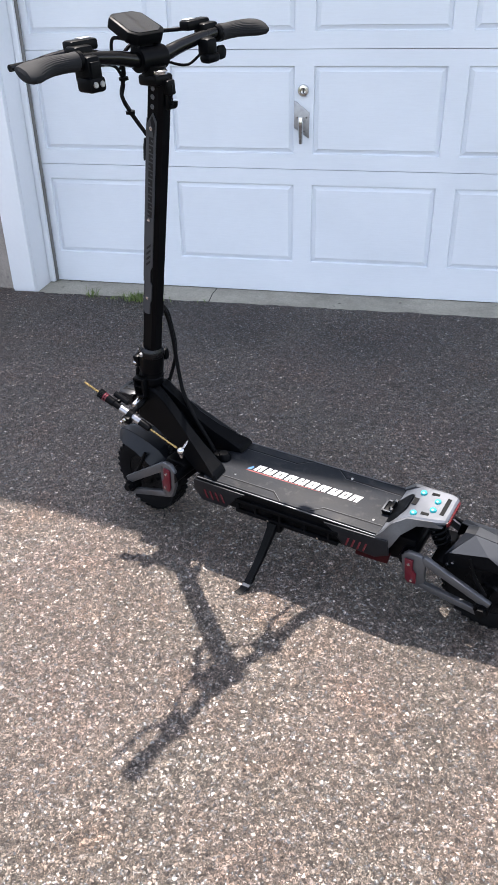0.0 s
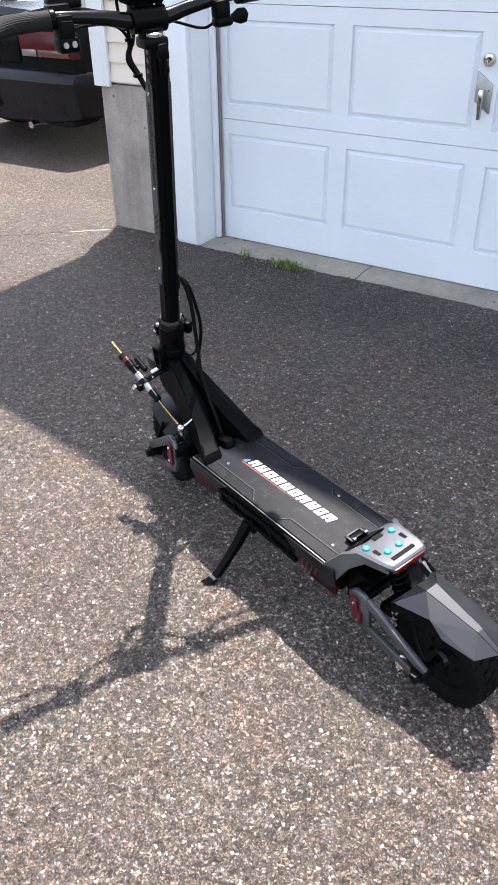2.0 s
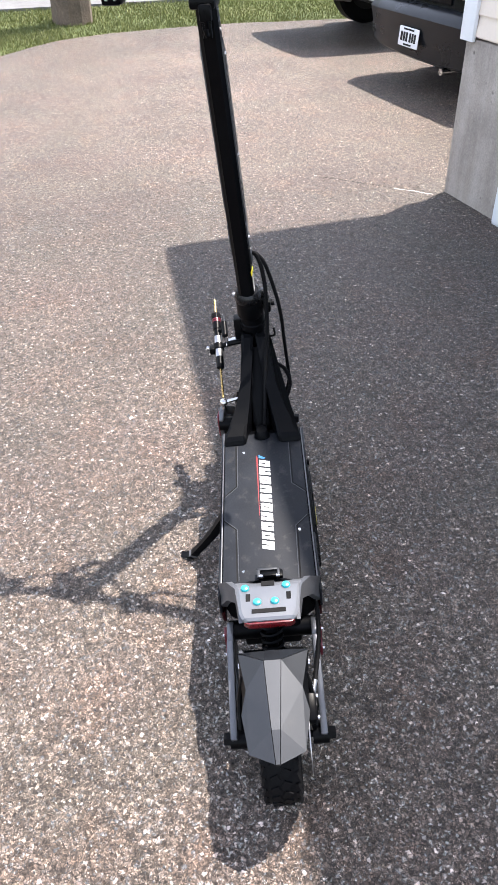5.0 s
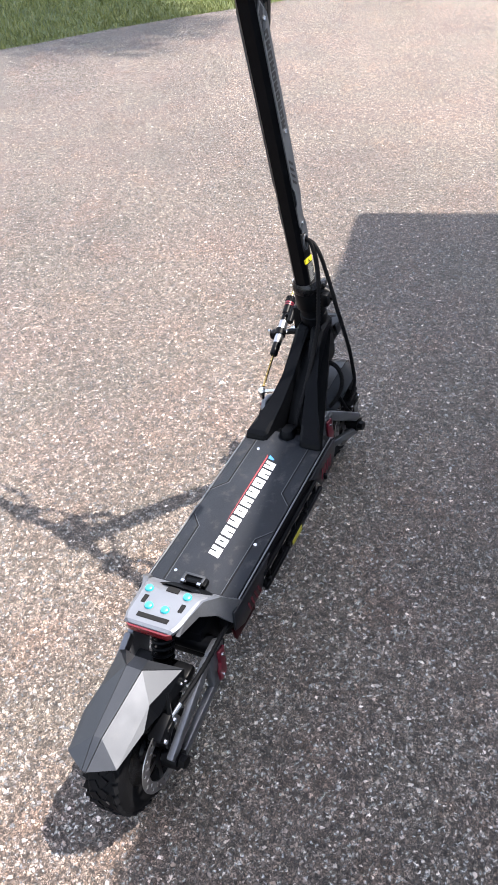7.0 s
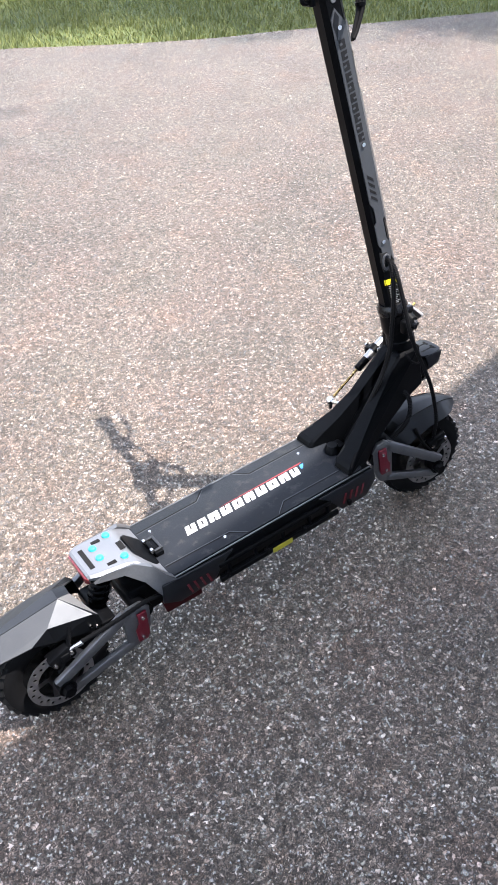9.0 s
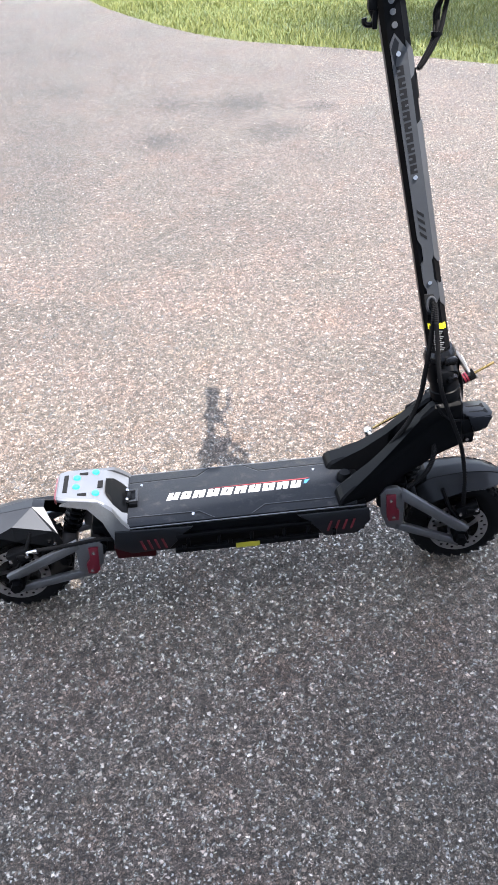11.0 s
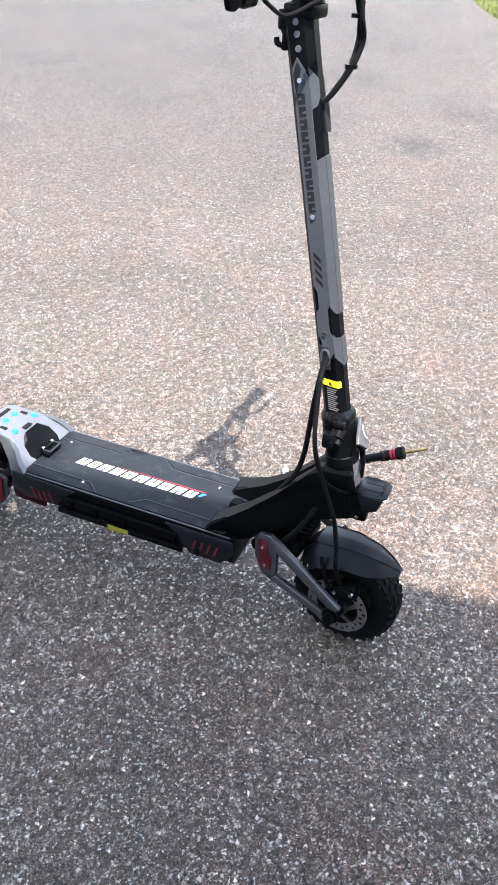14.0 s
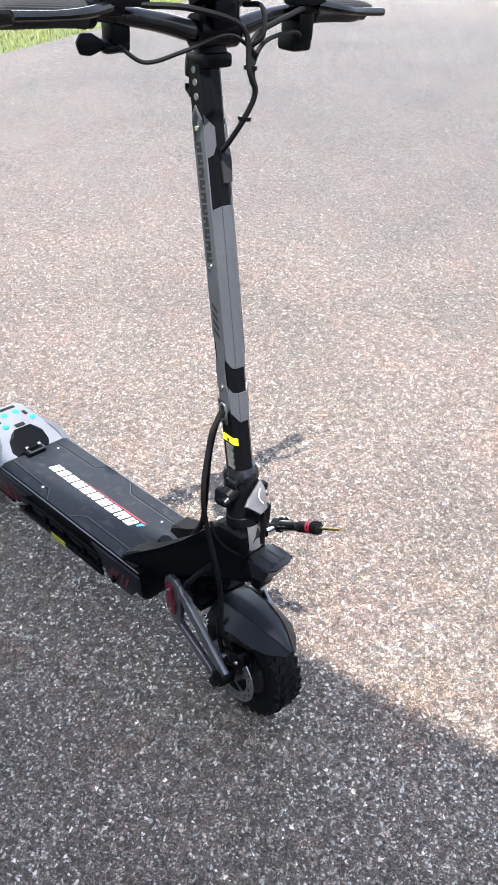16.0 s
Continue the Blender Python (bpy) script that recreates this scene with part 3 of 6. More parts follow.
trim("trim_post_2", XR + 0.008, XR + 0.135, YW - 0.004, YW + 0.028, -0.022, DOORTOP + 0.13, "white flat casing beside the garage door")
trim("trim_jamb_1", -1.93, XL - 0.008, YW + 0.03, YD + 0.05, -0.022, DOORTOP, "white jamb board of the garage opening")
trim("trim_jamb_2", XR + 0.008, XR + 0.13, YW + 0.03, YD + 0.05, -0.022, DOORTOP, "white jamb board of the garage opening")
trim("trim_head", XL - 0.006, XR + 0.006, YW - 0.004, YD + 0.05, DOORTOP, DOORTOP + 0.13, "white head casing over the garage door")
for n, (x, s) in enumerate(((XL, 1), (XR, -1))):
    bm = bmesh.new()
    box(bm, (x + s * 0.008, YD - 0.035, DOORTOP / 2 - 0.011), (0.030, 0.022, DOORTOP + 0.012), 0.003)
    thing("trim_stop_%d" % (n + 1), bm, PVC, "white door stop moulding on the jamb", "trim", kind="structure")
    bm = bmesh.new()
    box(bm, (x + s * 0.020, YD - 0.014, DOORTOP / 2 - 0.011), (0.026, 0.014, DOORTOP + 0.010), 0.003)
    thing("trim_seal_%d" % (n + 1), bm, SEAL, "grey rubber weather seal along the door edge", "trim", kind="structure")

# threshold
bm = bmesh.new()
rng = random.Random(5)
prism(bm, [(-1.95, 3.60), (3.21, 3.60), (3.21, YD + 0.05), (-1.95, YD + 0.05)], -0.09, -0.022, "z")
threshold = thing("threshold", bm, SLAB, "worn concrete threshold strip below the garage door", "threshold", kind="structure")
bm = bmesh.new()
for i in range(8):
    y = 3.665 + 0.031 * i
    xa, xb = (-0.842 + 0.008 * noise.noise(Vector((0, q * 9.0, 5))) for q in (y, y + 0.031))
    prism(bm, [(xa - 0.0022, y), (xa + 0.0022, y), (xb + 0.0022, y + 0.031), (xb - 0.0022, y + 0.031)], -0.026, -0.0216, "z")
part("slab_crack", bm, GROOVE, threshold)

# garage door: four sections of embossed panels
bm = bmesh.new()
box(bm, ((XL + XR) / 2, YD + 0.030, -0.012), (XR - XL - 0.01, 0.03, 0.02), 0.004)
garage_door = empty("garage_door", pose(0, 0, 0), "closed white steel sectional garage door with embossed panels", "garage door")
part("bottom_seal", bm, SEAL, garage_door, "grey rubber bottom seal")
LINES = (-0.0185, 0.621, 1.156, 1.70, 2.248)
for n in range(4):
    z0, z1 = LINES[n] + 0.0013, LINES[n + 1] - 0.0013
    p0, p1 = (0.150, 0.547) if n == 0 else (z0 + 0.071, z1 - 0.069)
    xs, zs = [XL + 0.004], [z0, p0, p1, z1]
    for k in range(7):
        xs += [-1.734 + 0.7025 * k, -1.734 + 0.7025 * k + 0.610]
    xs.append(XR - 0.004)
    bm = bmesh.new()
    vs = [[bm.verts.new((x, YD, z)) for z in zs] for x in xs]
    panels = []
    for i in range(len(xs) - 1):
        for j in range(3):
            f = bm.faces.new((vs[i][j], vs[i + 1][j], vs[i + 1][j + 1], vs[i][j + 1]))
            if j == 1 and i % 2 == 1:
                panels.append(f)
    ring = [e for e in bm.edges if e.is_boundary]
    out = bmesh.ops.extrude_edge_only(bm, edges=ring)
    bmesh.ops.translate(bm, verts=[v for v in out["geom"] if isinstance(v, bmesh.types.BMVert)], vec=(0, 0.045, 0))
    bmesh.ops.recalc_face_normals(bm, faces=bm.faces)
    for depth, thick in ((-0.013, 0.0045), (0.0, 0.0035), (0.0085, 0.026), (0.0025, 0.0015)):
        bmesh.ops.inset_individual(bm, faces=panels, thickness=thick, depth=depth)
    me = finish("door_section", bm, DOORWHITE, 20)
    ob = new("door_section", me)
    ob.parent = garage_door
# lock and handle
bm = bmesh.new()
lathe(bm, [(0.0005, -0.006), (0.012, -0.008), (0.013, -0.012), (0.024, -0.011), (0.027, -0.006), (0.027, 0.002), (0.0005, 0.002)], (0, 0, 0), 32)
lock = thing("key_lock", bm, CHROME, "round steel key lock on the garage door", "lock")
lock.location = (-0.378, YD - 0.002, 0.981)
bm = bmesh.new()
box(bm, (0, -0.0135, -0.001), (0.004, 0.002, 0.016))
part("keyhole", bm, GROOVE, lock)
handle = empty("lift_handle", pose(-0.381, YD - 0.001, 0.85), "grey zinc lift handle on the garage door", "handle")
bm = bmesh.new()
prism(bm, [(-0.040, 0.088), (-0.034, 0.086), (0.034, 0.036), (0.034, -0.082), (0.028, -0.080), (-0.040, -0.034)], -0.006, 0.0, "y", 0.002)
part("back_plate", bm, ZINC, handle, "slanted zinc back plate")
bm = bmesh.new()
rod(bm, (-0.003, -0.006, 0.0), (-0.003, -0.034, 0.0), 0.015, 0.013)
part("spindle", bm, ZINC, handle)
bm = bmesh.new()
tube(bm, [(-0.003, -0.038, 0.018), (-0.003, -0.040, -0.01), (-0.002, -0.037, -0.06), (-0.002, -0.034, -0.102)], [0.013, 0.014, 0.011, 0.009], 10)
part("grip", bm, CHROME, handle, "worn steel lever")
for x, z in ((-0.024, 0.012), (0.020, 0.012), (0.010, -0.05)):
    bm = bmesh.new()
    rod(bm, (x, -0.0055, z), (x, -0.009, z), 0.005, 0.004, 10)
    part("screw", bm, CHROME, handle)

# weeds in the joint
for cx, cy, n, h in ((-1.185, 3.622, 330, 0.040), (-1.455, 3.64, 26, 0.050), (-1.34, 3.635, 16, 0.018), (-0.85, 3.64, 7, 0.022)):
    spots = [(cx + rng.gauss(0, 0.048 if n > 100 else 0.020), cy + rng.gauss(0, 0.016), -0.002, 1) for _ in range(n)]
    blades("weed", spots, h, 0.0022, WEED, "tuft of thin green weed growing at the threshold joint", "weed")


# ---- parked vehicles ----
def car_ring(y, w, z0, z1, crown=0.06, tuck=0.05, n=14, roof=0.0):
    """One cross section of a car body: half width w, from z0 up to z1, rounded at the shoulders."""
    pts = []
    for sx in (1, -1):
        col = [(w - tuck, z0), (w - 0.01, z0 + 0.12), (w, z0 + 0.30), (w - 0.01, z1 - 0.16), (w - 0.05, z1 - 0.05), (w - 0.14, z1 - 0.01), (w * 0.5, z1 + crown * 0.6), (0.02, z1 + crown)]
        pts += [(sx * x, y, z) for x, z in (col if sx > 0 else col[::-1])]
    return pts


def wheel_part(parent, x, y, r, side, rim_material):
    bm = bmesh.new()
    lathe(bm, [(r * 0.62, -0.09), (r * 0.9, -0.105), (r, -0.08), (r, 0.08), (r * 0.9, 0.105), (r * 0.62, 0.09)], (0, 0, 0), 40)
    bmesh.ops.rotate(bm, verts=bm.verts, matrix=Matrix.Rotation(radians(90), 3, "Z"))
    bmesh.ops.translate(bm, verts=bm.verts, vec=(x, y, r))
    tyre = part("tyre", bm, RUBBER, parent)
    bm = bmesh.new()
    rod(bm, (x - 0.08, y, r), (x + 0.08, y, r), r * 0.62, r * 0.62, 32)
    for k in range(5):
        a = k * 2 * math.pi / 5
        box(bm, (x + side * 0.085, y + 0.5 * r * 0.6 * math.cos(a), r + 0.5 * r * 0.6 * math.sin(a)), (0.02, r * 0.5, 0.05), 0.005, Matrix.Rotation(a, 4, "X"))
    part("rim", bm, rim_material, tyre, "spoked wheel rim")


def bars_on_plate(plate, w):
    """Plain dark bars where the plate carries characters."""
    for k, (x, bw) in enumerate(((-0.105, 0.030), (-0.064, 0.030), (-0.023, 0.030), (0.030, 0.028), (0.068, 0.028), (0.106, 0.028))):
        bm = bmesh.new()
        box(bm, (x, -0.0055, 0.0), (bw, 0.002, 0.072))
        part("plate_bar", bm, DARKPRINT, plate)
    for z, wd in ((0.060, 0.16), (-0.061, 0.12)):
        bm = bmesh.new()
        box(bm, (0, -0.0055, z), (wd, 0.002, 0.014))
        part("plate_bar", bm, DARKPRINT, plate)


def black_sedan():
    car = empty("car", pose(-4.42, 4.63, 0, 0, 0, 1.5) @ Matrix.Diagonal((1, 1, 0.94, 1)), "black sedan with a dark bumper parked beside the house", "car")
    bm = bmesh.new()
    rings = []
    for y, w, z0, z1 in ((0.10, 0.78, 0.42, 0.97), (0.16, 0.83, 0.36, 1.02), (0.5, 0.86, 0.26, 1.03), (1.05, 0.88, 0.22, 0.99), (2.2, 0.885, 0.2, 0.96), (3.3, 0.88, 0.22, 0.93), (4.2, 0.84, 0.25, 0.84), (4.62, 0.70, 0.35, 0.68)):
        rings.append(car_ring(y, w, z0, z1))
    loft(bm, rings)
    part("body", bm, CARBLACK, car, "glossy black body shell", 30)
    bm = bmesh.new()
    rings = []
    for y, w, z in ((0.72, 0.66, 0.98), (1.35, 0.58, 1.36), (2.5, 0.57, 1.40), (3.35, 0.66, 0.97)):
        rings.append([(-w, y, z), (-w + 0.05, y, z + 0.03), (w - 0.05, y, z + 0.03), (w, y, z), (w, y, 0.9), (-w, y, 0.9)])
    loft(bm, rings)
    part("cabin", bm, CARGLASS, car, "dark glazed cabin", 30)
    bm = bmesh.new()
    rings = []
    for x, y0, zt, zb in ((-0.885, 0.34, 0.60, 0.36), (-0.86, 0.16, 0.625, 0.32), (-0.80, 0.06, 0.635, 0.29), (-0.6, 0.015, 0.64, 0.265), (-0.25, 0.0, 0.645, 0.25), (0.25, 0.0, 0.645, 0.25), (0.6, 0.015, 0.64, 0.265), (0.80, 0.06, 0.635, 0.29), (0.86, 0.16, 0.625, 0.32), (0.885, 0.34, 0.60, 0.36)):
        rings.append([(x, y0 + 0.18, zt + 0.015), (x, y0 + 0.07, zt + 0.02), (x, y0 + 0.02, zt), (x, y0 - 0.015, zt - 0.06), (x, y0 + 0.0, zt - 0.11), (x, y0 + 0.012, (zt + zb) / 2), (x, y0 + 0.04, zb + 0.03), (x, y0 + 0.10, zb), (x, y0 + 0.18, zb)])
    loft(bm, rings)
    part("bumper", bm, CARBUMPER, car, "dark plastic rear bumper", 40)
    for sx in (-1, 1):
        bm = bmesh.new()
        prism(bm, [(sx * 0.82, 0.745), (sx * 0.30, 0.745), (sx * 0.28, 0.92), (sx * 0.76, 0.93)], 0.075, 0.2, "y", 0.012)
        lamp = part("tail_lamp", bm, CARREDLENS, car, "red tail lamp")
        bm = bmesh.new()
        box(bm, (sx * 0.62, 0.076, 0.775), (0.30, 0.008, 0.05), 0.003)
        part("indicator_lens", bm, AMBERLENS, lamp, "amber and clear lower lens")
        bm = bmesh.new()
        box(bm, (sx * 0.38, 0.076, 0.775), (0.14, 0.008, 0.05), 0.003)
        part("reverse_lens", bm, CLEARLENS, lamp, "clear lower lens")
        for wy in (0.98, 3.72):
            wheel_part(car, sx * 0.79, wy, 0.31, sx, ZINC)
    bm = bmesh.new()
    prism(bm, [(-0.27, 0.69), (0.27, 0.69), (0.27, 0.985), (-0.27, 0.985)], 0.085, 0.2, "y", 0.015)
    lid = part("trunk_lid", bm, CARBLACK, car, "black boot lid")
    for k in range(6):
        bm = bmesh.new()
        box(bm, (-0.16 + 0.034 * k, 0.083, 0.87), (0.022, 0.006, 0.022), 0.002)
        part("badge_mark", bm, CHROME, lid, "small chrome badge mark")
    bm = bmesh.new()
    box(bm, (0, 0, 0), (0.305, 0.008, 0.155), 0.003)
    plate = part("number_plate", bm, PLATEWHITE, car, "white plate with dark bars")
    plate.location, plate.rotation_euler = (-0.09, -0.012, 0.43), (radians(-4), 0, 0)
    plate.scale = (0.9, 1, 0.92)
    bars_on_plate(plate, 0.3)
    bm = bmesh.new()
    rod(bm, (0.33, 0.03, 0.245), (0.33, 0.35, 0.245), 0.026, 0.026, 16)
    part("exhaust_pipe", bm, CHROME, car, "chrome exhaust tip")
    bm = bmesh.new()
    box(bm, (0.26, 0.45, 0.24), (0.55, 0.32, 0.12), 0.04)
    part("silencer", bm, CARPLASTIC, car)
    return car


def silver_truck():
    car = empty("utility_vehicle", pose(-6.98, 4.74, 0), "silver utility vehicle with large black tyres parked past the sedan", "car")
    bm = bmesh.new()
    rings = []
    for y, w, z0, z1 in ((0.0, 0.66, 0.60, 0.92), (0.05, 0.74, 0.52, 1.0), (0.30, 0.77, 0.46, 1.04), (0.65, 0.78, 0.38, 1.06), (1.2, 0.785, 0.36, 1.08), (2.6, 0.785, 0.36, 1.1), (4.0, 0.76, 0.42, 1.02), (4.4, 0.68, 0.5, 0.85)):
        rings.append(car_ring(y, w, z0, z1, tuck=0.02))
    loft(bm, rings)
    part("body", bm, CARSILVER, car, "silver body shell", 30)
    bm = bmesh.new()
    rings = [[(-w, y, z), (-w + 0.06, y, z + 0.04), (w - 0.06, y, z + 0.04), (w, y, z), (w + 0.06, y, 1.05), (-w - 0.06, y, 1.05)] for y, w, z in ((0.5, 0.62, 1.12), (0.9, 0.62, 1.58), (3.2, 0.62, 1.62), (3.8, 0.60, 1.12))]
    loft(bm, rings)
    part("cabin", bm, CARGLASS, car, "dark glazed cabin", 30)
    bm = bmesh.new()
    prism(bm, [(-0.22, 0.04), (-0.20, -0.07), (0.05, -0.12), (0.48, -0.12), (0.66, -0.08), (0.74, 0.06)], 0.455, 0.485, "z", 0.018)
    step = part("step_bumper", bm, CARPLASTIC, car, "dark step bumper", 40)
    for x, m, nm in ((0.44, AMBERLENS, "indicator_lens"), (0.58, CLEARLENS, "reverse_lens")):
        bm = bmesh.new()
        box(bm, (x, 0.004, 0.68), (0.12, 0.05, 0.15), 0.012)
        part(nm, bm, m, car, "lamp lens on the rear face")
    bm = bmesh.new()
    rod(bm, (0.66, -0.02, 0.50), (0.70, 0.26, 0.47), 0.045, 0.05, 20)
    part("side_bumper_end", bm, PALEMETAL, car, "scuffed metal bumper end")
    bm = bmesh.new()
    box(bm, (0, 2.4, 0.50), (1.35, 3.6, 0.30), 0.05)
    part("underbody", bm, CARPLASTIC, car)
    for sx in (-1, 1):
        for wy in (1.19, 3.5):
            wheel_part(car, sx * 0.80, wy, 0.375, sx, CARPLASTIC)
    bm = bmesh.new()
    rod(bm, (-0.66, 1.15, 0.26), (-0.64, 1.10, 0.24), 0.045, 0.03, 16)
    part("axle_cover", bm, CHROME, car, "small bright axle cover")
    return car


black_sedan()
silver_truck()

# ---- white building past the far lawn ----
neighbour = empty("outbuilding", pose(-12.2, 0, 0), "white sided building past the far lawn", "building")
bm = bmesh.new()
box(bm, (-2.0, 4.0, 1.4), (3.96, 16.0, 2.8))
part("wall", bm, PVC, neighbour)
bm = bmesh.new()
prism(bm, [(-0.019, 0.0), (0.004, 0.0), (0.004, 0.01), (-0.019, 0.155)], -4.0, 12.0, "y")
me = finish("siding_board", bm, PVC, 0)
for k in range(17):
    ob = new("siding_board", me)
    ob.parent, ob.location = neighbour, (0, 0, 0.12 + 0.15 * k)
bm = bmesh.new()
prism(bm, [(0.4, 2.7), (0.4, 2.85), (-2.0, 3.9), (-4.4, 2.85), (-4.4, 2.7)], -4.4, 12.4, "y")
part("roof", bm, ROOFING, neighbour)


# ---- shade tree ----
def tree(x, y, tall, spread, seed, low):
    rng = random.Random(seed)
    t = empty("tree", pose(x, y, -0.03), "tall leafy shade tree on the lawn", "tree")
    bm = bmesh.new()
    tube(bm, [(0, 0, 0), (0.05, 0.02, tall * 0.2), (-0.04, 0.06, tall * 0.45), (0.03, 0, tall * 0.8)], [0.24, 0.18, 0.13, 0.03], 10)
    tips = []
    for k in range(13):
        a, h = k * 2.4, tall * rng.uniform(low, 0.78)
        r = spread * rng.uniform(0.5, 0.95)
        tip = Vector((r * math.cos(a), r * math.sin(a), h + tall * rng.uniform(0.05, 0.22)))
        tube(bm, [(0, 0.03, h * 0.85), tip * 0.5 + Vector((0, 0, h * 0.5)), tip], [0.07, 0.045, 0.012], 6, 4)
        tips += [tip, tip * 0.62 + Vector((0, 0, h * 0.36))]
    part("trunk", bm, BARK, t)
    verts, faces = [], []
    for tip in tips + [Vector((0, 0, tall * 0.88))]:
        for _ in range(2600):
            d = Vector((rng.gauss(0, 1), rng.gauss(0, 1), rng.gauss(0, 0.7))) * spread * 0.17
            c = tip + d
            u = Vector((rng.gauss(0, 1), rng.gauss(0, 1), rng.gauss(0, 0.6))).normalized() * rng.uniform(0.04, 0.075)
            w = u.cross(Vector((rng.gauss(0, 1), rng.gauss(0, 1), rng.gauss(0, 1)))).normalized() * u.length * 0.55
            i = len(verts)
            verts += [c - u, c + w, c + u, c - w]
            faces.append((i, i + 1, i + 2, i + 3))
    me = bpy.data.meshes.new("crown")
    me.from_pydata([tuple(v) for v in verts], [], faces)
    me.materials.append(LEAF)
    ob = new("crown", me)
    ob.parent = t
    return t


tree(-9.20, 2.80, 16.0, 2.6, 4, 0.62)


# ---- electric scooter ----
scooter = empty("kick_scooter", Matrix.Translation((-0.0460, 1.7144, 0.0)) @ pose(0, 0, 0, -5.3, 0, 160.4), "black and grey electric kick scooter leaning on its kickstand", "scooter")
RAKE = -0.2166
WB, WR = 0.533, 0.125


def sx_at(z):
    """Where the steering column's axis lies at a height."""
    return 0.4501 + RAKE * (z - 0.6)


def tyre_mesh():
    bm = bmesh.new()
    lathe(bm, [(0.070, -0.028), (0.084, -0.034), (0.100, -0.037), (0.112, -0.034), (0.1185, -0.024), (0.1205, -0.010), (0.1205, 0.010), (0.1185, 0.024), (0.112, 0.034), (0.100, 0.037), (0.084, 0.034), (0.070, 0.028)], (0, 0, 0), 64)
    for k in range(30):
        a = k * 2 * math.pi / 30
        for s in (-1, 1):
            for y, r, tilt, sz in ((0.0095, 0.1192, 25, (0.0072, 0.0150, 0.0175)), (0.0262, 0.1138, -20, (0.0085, 0.0150, 0.0180))):
                b = a + (0.05 if s > 0 else -0.05) + (0.1 if y > 0.02 else 0)
                m = Matrix.Rotation(-b, 4, "Y") @ Matrix.Translation((r, s * y, 0)) @ Matrix.Rotation(radians(s * (-18 if y > 0.02 else -4)), 4, "Z") @ Matrix.Rotation(radians(s * tilt), 4, "X")
                bmesh.ops.create_cube(bm, size=1.0, matrix=m @ Matrix.Diagonal((*sz, 1)))
    return finish("tyre", bm, RUBBER, 40)


def disc_mesh():
    bm = bmesh.new()
    r0, r1, n = 0.050, 0.072, 28
    for k in range(n):
        a0, a1 = 2 * math.pi * k / n, 2 * math.pi * (k + 1) / n
        am, rm = (a0 + a1) / 2, r0 + (r1 - r0) * (0.36 if k % 2 else 0.66)
        outer = [(r0, a0), (r0, am), (r0, a1), ((r0 + r1) / 2, a1), (r1, a1), (r1, am), (r1, a0), ((r0 + r1) / 2, a0)]
        ov = [bm.verts.new((r * math.cos(a), 0, r * math.sin(a))) for r, a in outer]
        cx, cz = rm * math.cos(am), rm * math.sin(am)
        iv = []
        for v in ov:
            d = Vector((v.co.x - cx, 0, v.co.z - cz)).normalized() * 0.0042
            iv.append(bm.verts.new((cx + d.x, 0, cz + d.z)))
        for i in range(8):
            bm.faces.new((ov[i], ov[(i + 1) % 8], iv[(i + 1) % 8], iv[i]))
    bmesh.ops.remove_doubles(bm, verts=bm.verts, dist=1e-5)
    for k in range(5):
        a = 2 * math.pi * k / 5
        p = [(0.022, a - 0.34), (0.022, a + 0.30), (0.051, a + 0.62), (0.051, a + 0.36)]
        bm.faces.new([bm.verts.new((r * math.cos(b), 0, r * math.sin(b))) for r, b in p])
    ring = [bm.verts.new((r * math.cos(b * math.pi / 12), 0, r * math.sin(b * math.pi / 12))) for b in range(24) for r in (0.012, 0.026)]
    for b in range(24):
        bm.faces.new((ring[2 * b], ring[2 * b + 1], ring[(2 * b + 3) % 48], ring[(2 * b + 2) % 48]))
    bmesh.ops.solidify(bm, geom=bm.faces, thickness=0.0022)
    return finish("brake_disc", bm, STEEL, 30)


TYRE, DISC = tyre_mesh(), disc_mesh()
for x in (WB, -WB):
    bm = bmesh.new()
    lathe(bm, [(0.001, -0.030), (0.026, -0.030), (0.030, -0.024), (0.058, -0.022), (0.066, -0.026), (0.074, -0.026), (0.074, 0.026), (0.066, 0.026), (0.058, 0.022), (0.030, 0.026), (0.026, 0.034), (0.001, 0.034)], (0, 0, 0), 40)
    for k in range(6):
        a = k * math.pi / 3
        rod(bm, (0.045 * math.cos(a), 0.022, 0.045 * math.sin(a)), (0.045 * math.cos(a), 0.027, 0.045 * math.sin(a)), 0.004, 0.004, 8)
    wheel = part("wheel", bm, GLOSSBLACK, scooter, "black hub motor wheel")
    wheel.location = (x, 0, WR)
    for nm, me, lab, y in (("tyre", TYRE, "knobbly black road tyre", 0.0), ("brake_disc", DISC, "drilled steel brake disc", -0.057)):
        ob = new(nm, me)
        ob.parent, ob["label"] = wheel, lab
        ob.location = (0, y, 0)
    bm = bmesh.new()
    rod(bm, (0, -0.098, 0), (0, 0.098, 0), 0.007, 0.007, 12)
    part("axle", bm, BLACK, wheel)
    bm = bmesh.new()
    box(bm, (0.015, -0.060, 0.062), (0.055, 0.030, 0.036), 0.006, Matrix.Rotation(radians(-20), 4, "Y"))
    box(bm, (0.020, -0.072, 0.064), (0.020, 0.012, 0.018), 0.003)
    part("brake_caliper", bm, BLACK, wheel, "black brake caliper")
    for dx, dz in ((-0.004, 0.058), (0.034, 0.070)):
        bm = bmesh.new()
        rod(bm, (dx, -0.076, dz), (dx, -0.080, dz), 0.005, 0.0045, 10)
        part("bolt", bm, CHROME, wheel)


